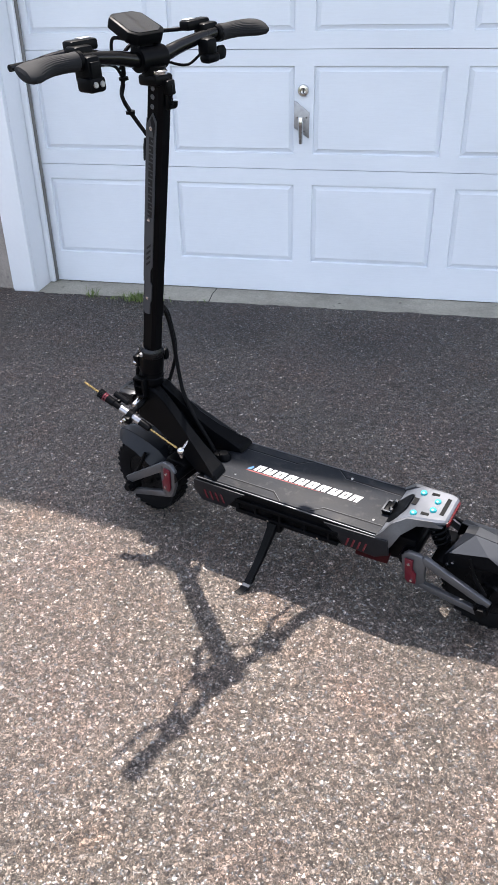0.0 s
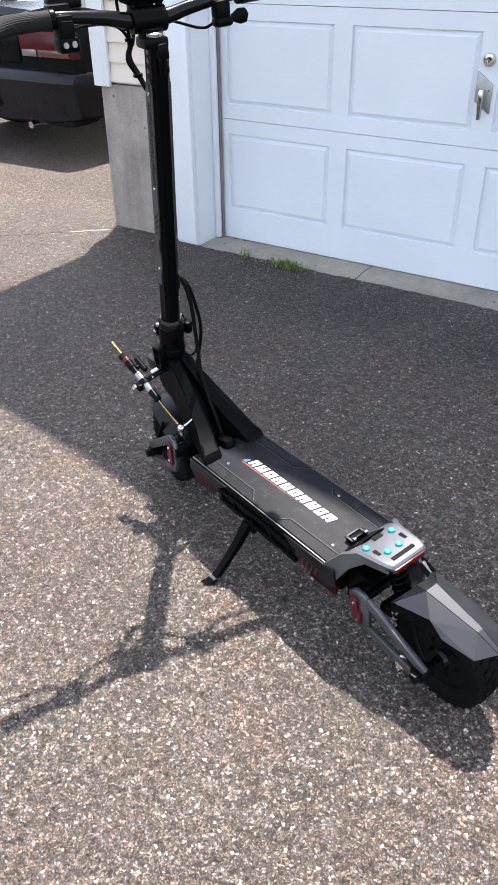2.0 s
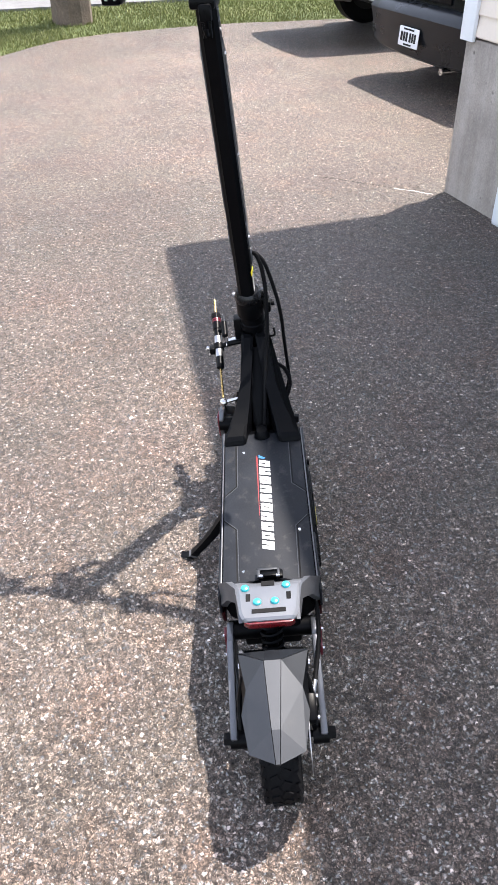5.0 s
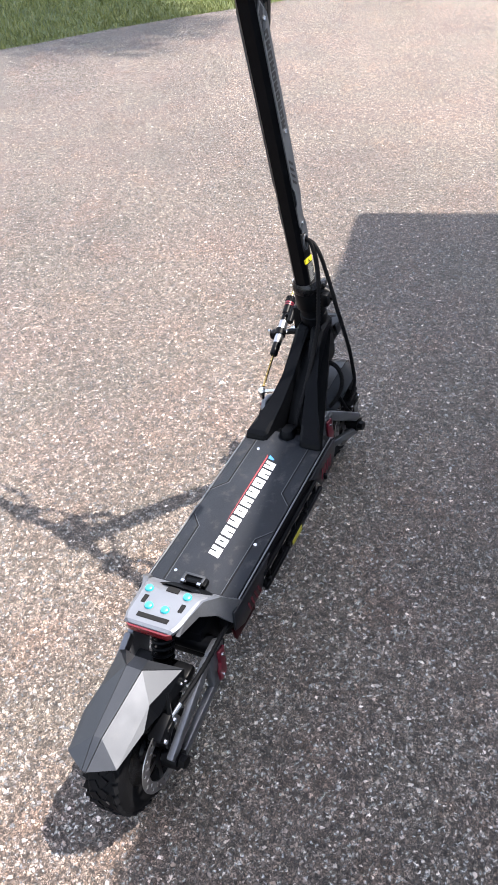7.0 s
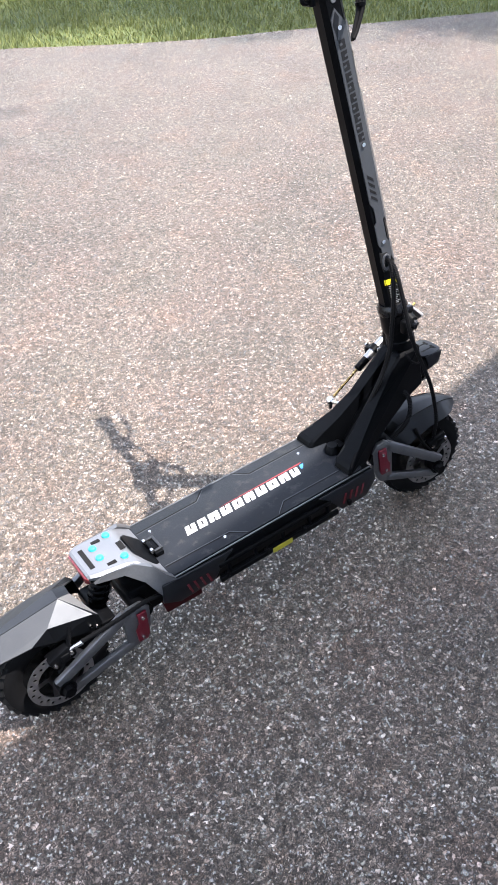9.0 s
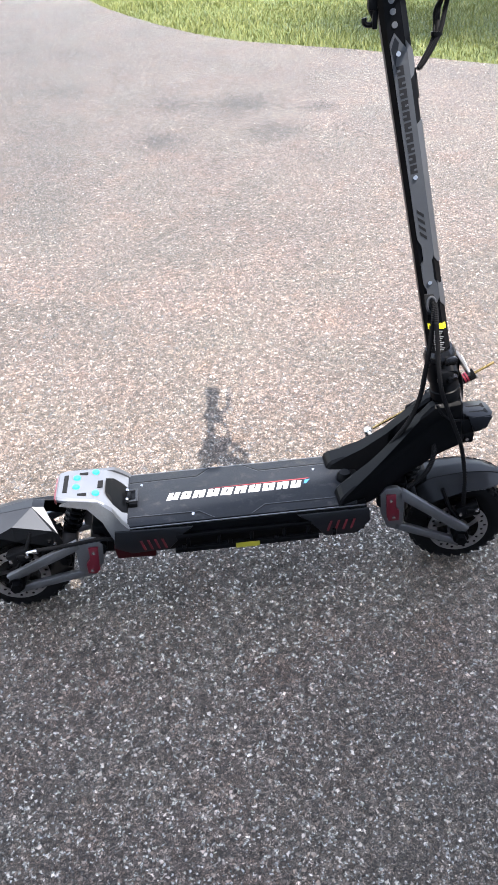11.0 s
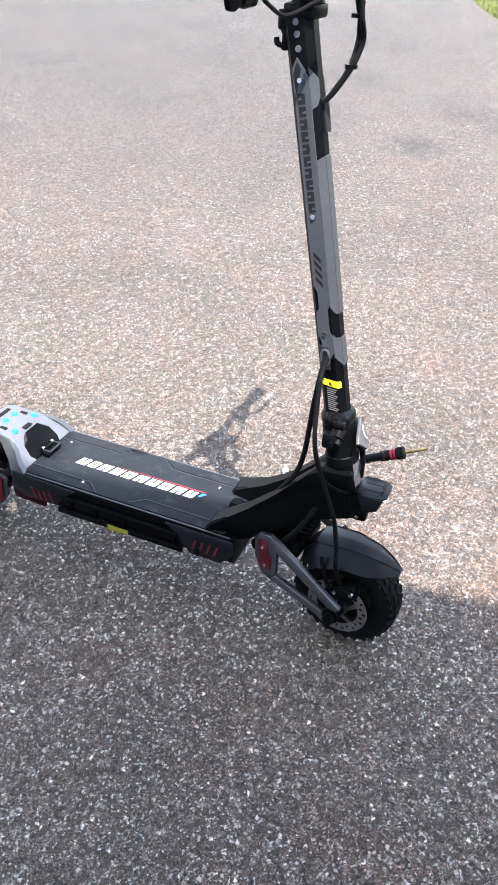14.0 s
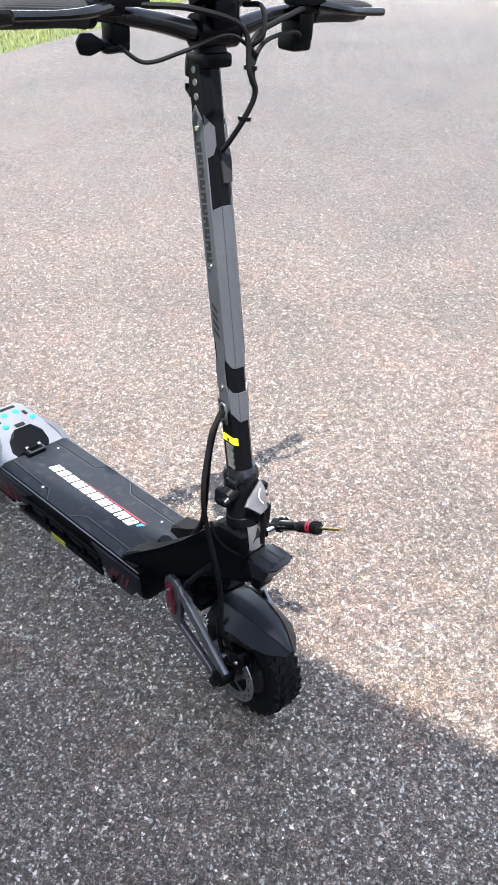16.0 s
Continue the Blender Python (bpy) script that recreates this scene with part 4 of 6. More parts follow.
def bar2d(bm, p, q, wp, wq, y0, y1, bevel=0.003):
    """A flat tapering bar between two points of the side view."""
    p, q = Vector(p), Vector(q)
    d = (q - p).normalized()
    n = Vector((-d.y, d.x))
    prism(bm, [tuple(p + n * wp), tuple(q + n * wq), tuple(q - n * wq), tuple(p - n * wp)], y0, y1, "y", bevel)


for s in (1, -1):
    y0, y1 = sorted((s * 0.079, s * 0.093))
    # front arm
    bm = bmesh.new()
    prism(bm, [(0.332, 0.258), (0.346, 0.277), (0.372, 0.279), (0.390, 0.264), (0.392, 0.168), (0.380, 0.150), (0.354, 0.160), (0.336, 0.205)], y0, y1, "y", 0.004)
    bar2d(bm, (0.376, 0.262), (0.545, 0.142), 0.013, 0.012, y0, y1)
    bar2d(bm, (0.372, 0.164), (0.535, 0.104), 0.010, 0.010, y0, y1)
    arm = part("swing_arm", bm, ARMGREY, scooter, "grey cast front swing arm")
    bm = bmesh.new()
    prism(bm, [(0.346, 0.262), (0.369, 0.263), (0.370, 0.225), (0.380, 0.215), (0.380, 0.187), (0.356, 0.184), (0.350, 0.200)], s * 0.094, s * 0.1, "y", 0.0015)
    part("arm_plate", bm, RED, arm, "red anodised plate")
    for px, pz in ((0.358, 0.248), (0.367, 0.198)):
        bm = bmesh.new()
        rod(bm, (px, s * 0.1, pz), (px, s * 0.104, pz), 0.004, 0.0035, 10)
        part("bolt", bm, CHROME, arm)
    bm = bmesh.new()
    rod(bm, (WB, s * 0.066, WR), (WB, s * 0.096, WR), 0.020, 0.019, 20)
    rod(bm, (WB, s * 0.096, WR), (WB, s * 0.110, WR), 0.014, 0.013, 6)
    part("axle_nut", bm, BLACK, arm)
    # rear arm
    bm = bmesh.new()
    prism(bm, [(-0.322, 0.218), (-0.338, 0.234), (-0.370, 0.233), (-0.386, 0.218), (-0.386, 0.144), (-0.370, 0.126), (-0.347, 0.132), (-0.328, 0.165)], y0, y1, "y", 0.004)
    bar2d(bm, (-0.376, 0.222), (-0.548, 0.142), 0.012, 0.011, y0, y1)
    bar2d(bm, (-0.370, 0.138), (-0.535, 0.108), 0.010, 0.010, y0, y1)
    arm = part("swing_arm", bm, ARMGREY, scooter, "grey cast rear swing arm")
    bm = bmesh.new()
    prism(bm, [(-0.334, 0.216), (-0.356, 0.216), (-0.354, 0.185), (-0.366, 0.172), (-0.366, 0.142), (-0.346, 0.140), (-0.338, 0.150)], s * 0.094, s * 0.1, "y", 0.0015)
    part("arm_plate", bm, RED, arm, "red anodised plate")
    for px, pz in ((-0.346, 0.203), (-0.355, 0.152)):
        bm = bmesh.new()
        rod(bm, (px, s * 0.1, pz), (px, s * 0.104, pz), 0.004, 0.0035, 10)
        part("bolt", bm, CHROME, arm)
    bm = bmesh.new()
    rod(bm, (-WB, s * 0.064, WR), (-WB, s * 0.095, WR), 0.020, 0.019, 20)
    rod(bm, (-WB, s * 0.095, WR), (-WB, s * 0.108, WR), 0.014, 0.013, 6)
    part("axle_nut", bm, BLACK, arm)

# pivots and links behind the arms
bm = bmesh.new()
rod(bm, (0.345, -0.092, 0.238), (0.345, 0.092, 0.238), 0.020, 0.020, 20)
box(bm, (0.365, 0, 0.235), (0.075, 0.110, 0.055), 0.008)
part("front_pivot", bm, BLACK, scooter)
bm = bmesh.new()
rod(bm, (-0.335, -0.090, 0.205), (-0.335, 0.090, 0.205), 0.020, 0.020, 20)
box(bm, (-0.305, 0, 0.205), (0.085, 0.120, 0.080), 0.008)
part("rear_pivot", bm, BLACK, scooter)


def coil(p0, p1, r, wire_r, turns):
    p0, p1 = Vector(p0), Vector(p1)
    u, w = frame_of(p1 - p0)
    n = turns * 12
    bm = bmesh.new()
    tube(bm, [p0.lerp(p1, i / n) + r * (math.cos(i * math.pi / 6) * u + math.sin(i * math.pi / 6) * w) for i in range(n + 1)], wire_r, 6, 1)
    return bm


for p0, p1, lab in (((-0.362, 0, 0.312), (-0.402, 0, 0.205), "rear"), ((0.44, 0, 0.345), (0.405, 0, 0.235), "front")):
    bm = bmesh.new()
    turned(bm, p0, p1, [(0, 0.020), (0.1, 0.020), (0.1, 0.012), (0.9, 0.012), (0.9, 0.020), (1, 0.020)], 20)
    shock = part("shock_absorber", bm, BLACK, scooter, "black %s shock absorber" % lab)
    part("coil_spring", coil(Vector(p0).lerp(Vector(p1), 0.1), Vector(p0).lerp(Vector(p1), 0.9), 0.020, 0.0036, 6), SATIN, shock, "black coil spring")
bm = bmesh.new()
box(bm, (-0.405, 0, 0.195), (0.035, 0.125, 0.025), 0.006)
part("rear_bridge", bm, BLACK, scooter)
bm = bmesh.new()
box(bm, (0.408, 0, 0.222), (0.035, 0.125, 0.025), 0.006)
part("front_bridge", bm, BLACK, scooter)


# fenders: faceted shells
RIDGE = [(-0.478, 0.0158, 0.287), (-0.608, 0.0075, 0.265), (-0.660, 0.0036, 0.2425)]
BROW = [(-0.433, 0.068, 0.252), (-0.5226, 0.0525, 0.262), (-0.5637, 0.0625, 0.2465), (-0.6365, 0.0500, 0.2385)]
LIP = [(-0.452, 0.0140, 0.282), (-0.422, 0.064, 0.240)]
SKIRT = [(-0.416, 0.056, 0.204), (-0.436, 0.066, 0.205), (-0.520, 0.062, 0.228)]


def facet(faces, s, thick=0.004):
    """A piece of the shell from corner loops, mirrored by s and given thickness."""
    bm = bmesh.new()
    known = {}
    for loop in faces:
        vs = []
        for x, y, z in loop:
            key = (x, y, z)
            if key not in known:
                known[key] = bm.verts.new((x, s * y, z))
            vs.append(known[key])
        bm.faces.new(vs)
    bmesh.ops.recalc_face_normals(bm, faces=bm.faces)
    if sum(f.normal.z for f in bm.faces) < 0:
        bmesh.ops.reverse_faces(bm, faces=bm.faces)
    bmesh.ops.solidify(bm, geom=bm.faces, thickness=thick)
    return bm


R, S, N, K = RIDGE, BROW, LIP, SKIRT
gap = lambda p: (p[0], p[1] + 0.0013, p[2] - 0.0004)
fender = None
for s in (1, -1):
    bm = facet([(gap(R[0]), gap(R[1]), S[1], S[0])], s)
    if fender is None:
        fender = part("fender", bm, FENDERLIGHT, scooter, "metallic grey faceted rear fender", 5)
    else:
        part("fender_side", bm, FENDERLIGHT, fender, "", 5)
    part("fender_panel", facet([(S[1], gap(R[1]), S[3], S[2]), (gap(R[1]), gap(R[2]), S[3])], s), FENDERLIGHT, fender, "light grey rear facet", 12)
    part("fender_skirt", facet([(N[1], S[0], K[1], K[0]), (S[0], S[1], K[2], K[1]), (S[1], S[2], K[2])], s, 0.003), SATIN, fender, "black lower skirt", 8)
    for x, y, z in ((-0.432, 0.067, 0.216), (-0.444, 0.066, 0.224)):
        bm = bmesh.new()
        rod(bm, (x, s * y, z), (x, s * (y + 0.004), z), 0.0042, 0.0035, 10)
        part("bolt", bm, CHROME, fender)
bm = facet([(R[0], S[0], N[1], N[0]), (R[0], N[0], (N[0][0], 0.0, N[0][2] + 0.001), (R[0][0], 0.0, R[0][2] + 0.0005))], 1, 0.003)
bmesh.ops.mirror(bm, geom=list(bm.verts) + list(bm.edges) + list(bm.faces), axis="Y", merge_dist=0.0005)
part("fender_nose", bm, FENDER, fender, "dark front lip", 8)
bm = bmesh.new()
loft(bm, [[(x, -y, z), (x, y, z), (x, y, z - 0.005), (x, -y, z - 0.005)] for x, y, z in RIDGE])
part("fender_stripe", bm, FENDERLIGHT, fender, "pale grey centre stripe", 5)
bm = bmesh.new()
rings = []
for x, z, wf, we, ze in ((0.428, 0.226, 0.028, 0.050, 0.192), (0.452, 0.255, 0.034, 0.062, 0.199), (0.474, 0.264, 0.035, 0.063, 0.214), (0.530, 0.2735, 0.032, 0.062, 0.238), (0.585, 0.270, 0.024, 0.055, 0.240), (0.615, 0.261, 0.016, 0.040, 0.239), (0.645, 0.245, 0.005, 0.012, 0.239)):
    top = [(x, -we, ze), (x, -wf, z), (x, -0.004, z + 0.004), (x, 0.004, z + 0.004), (x, wf, z), (x, we, ze)]
    rings.append(top + [(a, b * 0.93, c - 0.004) for a, b, c in top[::-1]])
loft(bm, rings)
fender = part("fender", bm, FENDER, scooter, "dark grey faceted front fender", 24)
for i, side in ((1, -1), (4, 1)):
    bm = bmesh.new()
    tube(bm, [Vector(r[i]) + Vector((0, 0, 0.0002)) for r in rings[1:]], 0.0010, 6, 3)
    part("fender_seam", bm, GROOVE, fender, "dark folded seam")
for s in (1, -1):
    for x, y, z in ((0.436, 0.056, 0.204), (0.452, 0.0635, 0.212)):
        bm = bmesh.new()
        rod(bm, (x, s * y, z), (x, s * (y + 0.004), z), 0.0042, 0.0035, 10)
        part("bolt", bm, CHROME, fender)
for x in (WB, -WB):
    for s in (1, -1):
        bm = bmesh.new()
        k = 1 if x > 0 else -1
        tube(bm, [(x - k * 0.05, s * 0.060, 0.248), (x - k * 0.03, s * 0.070, 0.20), (x, s * 0.072, 0.155)], 0.005, 8)
        part("fender_stay", bm, BLACK, scooter)

# deck
bm = bmesh.new()
prism(bm, [(-0.104, 0.258), (-0.100, 0.262), (0.100, 0.262), (0.104, 0.258), (0.104, 0.238), (0.090, 0.182), (0.072, 0.166), (-0.072, 0.166), (-0.090, 0.182), (-0.104, 0.238)], -0.278, 0.282, "x", 0.002)
deck = part("deck", bm, SATIN, scooter, "black aluminium deck box")
bm = bmesh.new()
prism(bm, [(-0.262, -0.094), (-0.258, -0.098), (0.256, -0.098), (0.262, -0.092), (0.262, 0.092), (0.256, 0.098), (-0.258, 0.098), (-0.262, 0.094)], 0.2622, 0.2655, "z", 0.001)
mat = part("deck_mat", bm, MAT, deck, "scuffed black rubber grip mat")


def strip(bm, pts, w, z0, z1):
    """A narrow band laid flat along points."""
    pts = [Vector(p) for p in pts]
    for a, b in zip(pts, pts[1:]):
        d = (b - a).normalized()
        n = Vector((-d.y, d.x)) * w
        a2, b2 = a - d * w * 0.5, b + d * w * 0.5
        prism(bm, [tuple(a2 + n), tuple(b2 + n), tuple(b2 - n), tuple(a2 - n)], z0, z1, "z")


for s in (1, -1):
    for pts in ([(0.215, 0.070), (0.052, 0.069), (0.018, 0.098)], [(-0.066, 0.098), (-0.098, 0.070), (-0.258, 0.067)]):
        bm = bmesh.new()
        strip(bm, [(x, s * y) for x, y in pts], 0.0014, 0.2654, 0.2658)
        part("mat_groove", bm, GROOVE, mat)
        bm = bmesh.new()
        strip(bm, [(x, s * (y - 0.0035)) for x, y in pts], 0.0007, 0.2654, 0.2658)
        part("mat_ridge", bm, GREY, mat, "thin paler line")
    bm = bmesh.new()
    box(bm, (0.0, s * 0.1022, 0.2628), (0.556, 0.0032, 0.0030), 0.0008)
    part("edge_trim", bm, ARMGREY, deck, "bare aluminium edge")
for x, y in ((-0.230, 0.054), (-0.113, -0.074), (0.185, 0.05)):
    bm = bmesh.new()
    rod(bm, (x, y, 0.2655), (x, y, 0.2668), 0.0042, 0.0036, 12)
    part("deck_screw", bm, CHROME, deck)

# print on the mat: slanted blocks stand for the maker's mark
xs = 0.150
widths = (0.030, 0.033, 0.034, 0.033, 0.033, 0.032, 0.033, 0.033, 0.028, 0.032)
for k, w in enumerate(widths):
    bm = bmesh.new()
    x1 = xs - w + 0.0065
    sl = 0.008
    prism(bm, [(xs, 0.011), (xs - sl, -0.016), (x1 - sl, -0.016), (x1, 0.011)], 0.2656, 0.2659, "z")
    part("print_block", bm, WHITEPRINT, mat, "white printed block")
    bm = bmesh.new()
    xm = (xs + x1) / 2
    y0, y1 = ((0.0115, -0.003), (-0.0165, -0.003), (0.004, -0.007))[k % 3]
    strip(bm, [(xm - 0.0035 + 0.3 * y0, y0), (xm - 0.0035 + 0.3 * y1, y1)], 0.0019, 0.2658, 0.2662)
    part("print_gap", bm, MAT, mat)
    xs -= w
bm = bmesh.new()
prism(bm, [(0.170, 0.0185), (-0.045, 0.0155), (-0.070, 0.0142), (0.160, 0.0145)], 0.2656, 0.2660, "z")
part("print_stripe", bm, REDPRINT, mat, "red printed stripe")
bm = bmesh.new()
prism(bm, [(0.170, 0.012), (0.158, -0.004), (0.153, -0.002), (0.158, 0.012)], 0.2656, 0.2660, "z")
part("print_flash", bm, BLUEPRINT, mat, "small blue printed flash")

for s in (1, -1):
    ya, yb = s * 0.1035, s * 0.109
    # grey end caps with red slashes
    for pts, slashes, lab in (
        ([(0.286, 0.256), (0.290, 0.222), (0.262, 0.188), (0.186, 0.188), (0.150, 0.236), (0.120, 0.256)], (0.250, 0.232, 0.214, 0.196), "front"),
        ([(-0.290, 0.262), (-0.296, 0.216), (-0.258, 0.196), (-0.172, 0.200), (-0.140, 0.240), (-0.115, 0.256)], (-0.190, -0.206, -0.222, -0.238), "rear"),
    ):
        bm = bmesh.new()
        prism(bm, pts, ya, yb, "y", 0.0015)
        cap = part("side_cap", bm, FENDER, deck, "grey side cap near the %s" % lab)
        for x in slashes:
            bm = bmesh.new()
            lean = -0.008 if x > 0 else 0.008
            prism(bm, [(x, 0.231), (x + 0.005, 0.231), (x + 0.005 + lean, 0.204), (x + lean, 0.204)], s * 0.109, s * 0.1105, "y")
            part("red_slash", bm, SLASHRED, cap, "dark red slash mark")
    bm = bmesh.new()
    prism(bm, [(-0.298, 0.218), (-0.292, 0.183), (-0.205, 0.180), (-0.205, 0.199), (-0.255, 0.197)], s * 0.098, s * 0.106, "y", 0.002)
    part("lower_cap", bm, DARKRED, deck, "dark red lower corner piece")
    # open rails along the side
    for z, h in ((0.2305, 0.012), (0.196, 0.013)):
        bm = bmesh.new()
        box(bm, (-0.002, s * 0.106, z), (0.31, 0.011, h), 0.003)
        part("side_rail", bm, SATIN, deck)
    for x in (-0.13, -0.06, 0.015, 0.09, 0.145):
        bm = bmesh.new()
        box(bm, (x, s * 0.105, 0.212), (0.008, 0.010, 0.036), 0.002)
        part("rail_rib", bm, SATIN, deck)
    for x in (-0.10, 0.05, 0.16):
        bm = bmesh.new()
        rod(bm, (x, s * 0.111, 0.196), (x, s * 0.1135, 0.196), 0.0035, 0.003, 10)
        part("bolt", bm, CHROME, deck)
# tie loops on the right side
bm = bmesh.new()
box(bm, (0.004, -0.1130, 0.196), (0.330, 0.008, 0.013), 0.002)
loop = part("side_bar", bm, SATIN, deck, "black lower rail along the side")
for x in (0.205, 0.070, -0.035, -0.140):
    bm = bmesh.new()
    box(bm, (x, -0.1115, 0.201), (0.010, 0.011, 0.016), 0.003)
    part("bar_tab", bm, BLACK, deck)
bm = bmesh.new()
box(bm, (0.004, -0.1180, 0.196), (0.054, 0.0012, 0.013))
part("side_sticker", bm, DIMYELLOW, deck, "yellow warning sticker")

# rear footrest
bm = bmesh.new()
rings = []
for x, z, w, t in ((-0.262, 0.266, 0.104, 0.010), (-0.275, 0.277, 0.100, 0.012), (-0.296, 0.302, 0.082, 0.014), (-0.313, 0.316, 0.069, 0.013), (-0.33, 0.3215, 0.064, 0.012), (-0.395, 0.329, 0.058, 0.012), (-0.410, 0.329, 0.052, 0.012), (-0.415, 0.325, 0.046, 0.010)):
    rings.append([(x, -w, z - 0.004), (x, -w + 0.006, z), (x, w - 0.006, z), (x, w, z - 0.004), (x, w - 0.002, z - t), (x, -w + 0.002, z - t)])
loft(bm, rings)
rest = part("footrest", bm, SILVER, scooter, "silver-grey raised rear footrest with turquoise studs", 25)
for s in (1, -1):
    bm = bmesh.new()
    rings = []
    for x, y, z, w, h in ((-0.268, 0.103, 0.240, 0.010, 0.048), (-0.285, 0.098, 0.262, 0.010, 0.040), (-0.303, 0.083, 0.290, 0.009, 0.028), (-0.335, 0.064, 0.310, 0.007, 0.016), (-0.395, 0.057, 0.318, 0.005, 0.012)):
        rings.append([(x - 0.012, s * (y + w * 0.5), z - h * 0.5), (x + 0.012, s * (y + w * 0.5), z + h * 0.5), (x + 0.012, s * (y - w), z + h * 0.5), (x - 0.012, s * (y - w), z - h * 0.5)])
    loft(bm, rings)
    part("footrest_leg", bm, ARMGREY, rest, "grey side leg", 25)


def rest_z(x):
    return 0.3215 + (-0.33 - x) * 0.1154


for x, y in ((-0.330, 0.046), (-0.327, -0.036), (-0.371, 0.022), (-0.371, -0.0125)):
    bm = bmesh.new()
    z = rest_z(x)
    turned(bm, (x, y, z - 0.001), (x, y, z + 0.0065), [(0, 0.0085), (0.45, 0.0085), (0.8, 0.0072), (1, 0.004)], 18)
    part("stud", bm, CYAN, rest, "turquoise rubber stud")
for x, y, w, h in ((-0.395, 0.0, 0.010, 0.066), (-0.358, 0.040, 0.022, 0.009), (-0.358, -0.040, 0.022, 0.009), (-0.318, 0.0, 0.012, 0.026)):
    bm = bmesh.new()
    box(bm, (x, y, rest_z(x) + 0.0002), (w, h, 0.0016), 0.0)
    part("slot", bm, GROOVE, rest, "dark slot")
bm = bmesh.new()
prism(bm, [(-0.4135, -0.050), (-0.420, -0.040), (-0.420, 0.040), (-0.4135, 0.050)], 0.308, 0.322, "z", 0.002)
part("tail_lamp", bm, REDLENS, rest, "red tail lamp strip")
bm = bmesh.new()
rings = []
for x, z, w in ((-0.2605, 0.2675, 0.050), (-0.2735, 0.280, 0.055), (-0.292, 0.3015, 0.050), (-0.304, 0.3145, 0.034)):
    rings.append([(x, -w, z - 0.004), (x - 0.002, -w * 0.7, z + 0.004), (x - 0.002, w * 0.7, z + 0.004), (x, w, z - 0.004)])
loft(bm, rings)
part("ramp_cover", bm, SATIN, rest, "black cover on the footrest slope", 20)
bm = bmesh.new()
box(bm, (-0.249, -0.004, 0.271), (0.020, 0.052, 0.012), 0.002)
box(bm, (-0.258, -0.004, 0.277), (0.010, 0.030, 0.014), 0.002)
part("latch", bm, SATIN, rest, "black hook latch")
bm = bmesh.new()
for y in (-0.021, 0.021):
    box(bm, (-0.249, y, 0.2785), (0.022, 0.006, 0.004), 0.001)
for x in (-0.260, -0.240):
    box(bm, (x, 0.0, 0.2785), (0.006, 0.048, 0.004), 0.001)
part("latch_frame", bm, FENDERLIGHT, rest, "bare metal latch frame")
for y in (-0.022, 0.014):
    bm = bmesh.new()
    rod(bm, (-0.262, y - 0.002, 0.281), (-0.262, y + 0.006, 0.281), 0.005, 0.005, 12)
    part("latch_pin", bm, CHROME, rest)

# neck
SIDE = [(0.214, 0.262), (0.224, 0.284), (0.262, 0.302), (0.300, 0.326), (0.353, 0.370), (0.410, 0.430), (0.440, 0.464), (0.508, 0.470), (0.520, 0.352), (0.462, 0.344), (0.385, 0.290), (0.305, 0.250), (0.285, 0.232)]
bm = bmesh.new()
for s in (1, -1):
    b2 = bmesh.new()
    prism(b2, SIDE, 0.0, 1.0, "y")
    for v in b2.verts:
        k = min(1, max(0, (v.co.x - 0.22) / 0.23))
        lo, hi = 0.044 * (1 - k) + 0.0 * k, 0.104 * (1 - k) ** 1.6 + 0.036 * k
        v.co.y = s * (lo + (hi - lo) * v.co.y)
    bmesh.ops.bevel(b2, geom=b2.edges[:], offset=0.0065, segments=1, profile=0.5, affect="EDGES")
    me = bpy.data.meshes.new("tmp")
    b2.to_mesh(me)
    b2.free()
    bm.from_mesh(me)
    bpy.data.meshes.remove(me)
neck = part("neck", bm, SATIN, scooter, "forked black neck rising from the deck", 12)
bm = bmesh.new()
prism(bm, [(0.30, 0.262), (0.36, 0.335), (0.44, 0.43), (0.46, 0.36), (0.37, 0.275)], -0.022, 0.022, "y", 0.004)
part("neck_web", bm, BLACK, neck)
bm = bmesh.new()
turned(bm, (0.252, 0.0, 0.262), (0.252, 0.0, 0.285), [(0, 0.020), (0.6, 0.019), (1, 0.013)], 18)
box(bm, (0.262, 0, 0.272), (0.040, 0.030, 0.018), 0.004)
part("hinge_boss", bm, SATIN, neck)
bm = bmesh.new()
p0, p1 = (sx_at(0.352), 0, 0.352), (sx_at(0.548), 0, 0.548)
turned(bm, p0, p1, [(0, 0.030), (0.06, 0.034), (0.30, 0.034), (0.31, 0.031), (0.62, 0.031), (0.63, 0.034), (0.72, 0.034), (0.73, 0.0315), (1, 0.0315)], 28)
part("head_tube", bm, SATIN, neck, "black head tube")

# clamp at the foot of the column
bm = bmesh.new()
turned(bm, (sx_at(0.530), 0, 0.530), (sx_at(0.592), 0, 0.592), [(0, 0.0335), (0.1, 0.035), (0.7, 0.034), (1, 0.031)], 28)
box(bm, (sx_at(0.556) - 0.006, -0.046, 0.556), (0.032, 0.020, 0.034), 0.006)
box(bm, (sx_at(0.556) + 0.030, 0.012, 0.560), (0.020, 0.040, 0.034), 0.005)
clamp = part("column_clamp", bm, BLACK, scooter, "black folding clamp")
bm = bmesh.new()
turned(bm, (sx_at(0.580), 0.001, 0.580), (sx_at(0.606), 0.001, 0.606), [(0, 0.0345), (0.15, 0.0355), (0.55, 0.0348), (0.75, 0.0320), (1, 0.0285)], 28)
box(bm, (sx_at(0.588) + 0.012, -0.036, 0.589), (0.026, 0.014, 0.018), 0.004)
part("collar", bm, COLLAR, clamp, "polished dark collar")
bm = bmesh.new()
prism(bm, [(-0.043, 0.556), (-0.030, 0.566), (0.012, 0.588), (0.016, 0.570), (0.008, 0.532), (-0.014, 0.527), (-0.024, 0.542)], -0.003, 0.003, "x", 0.0015)
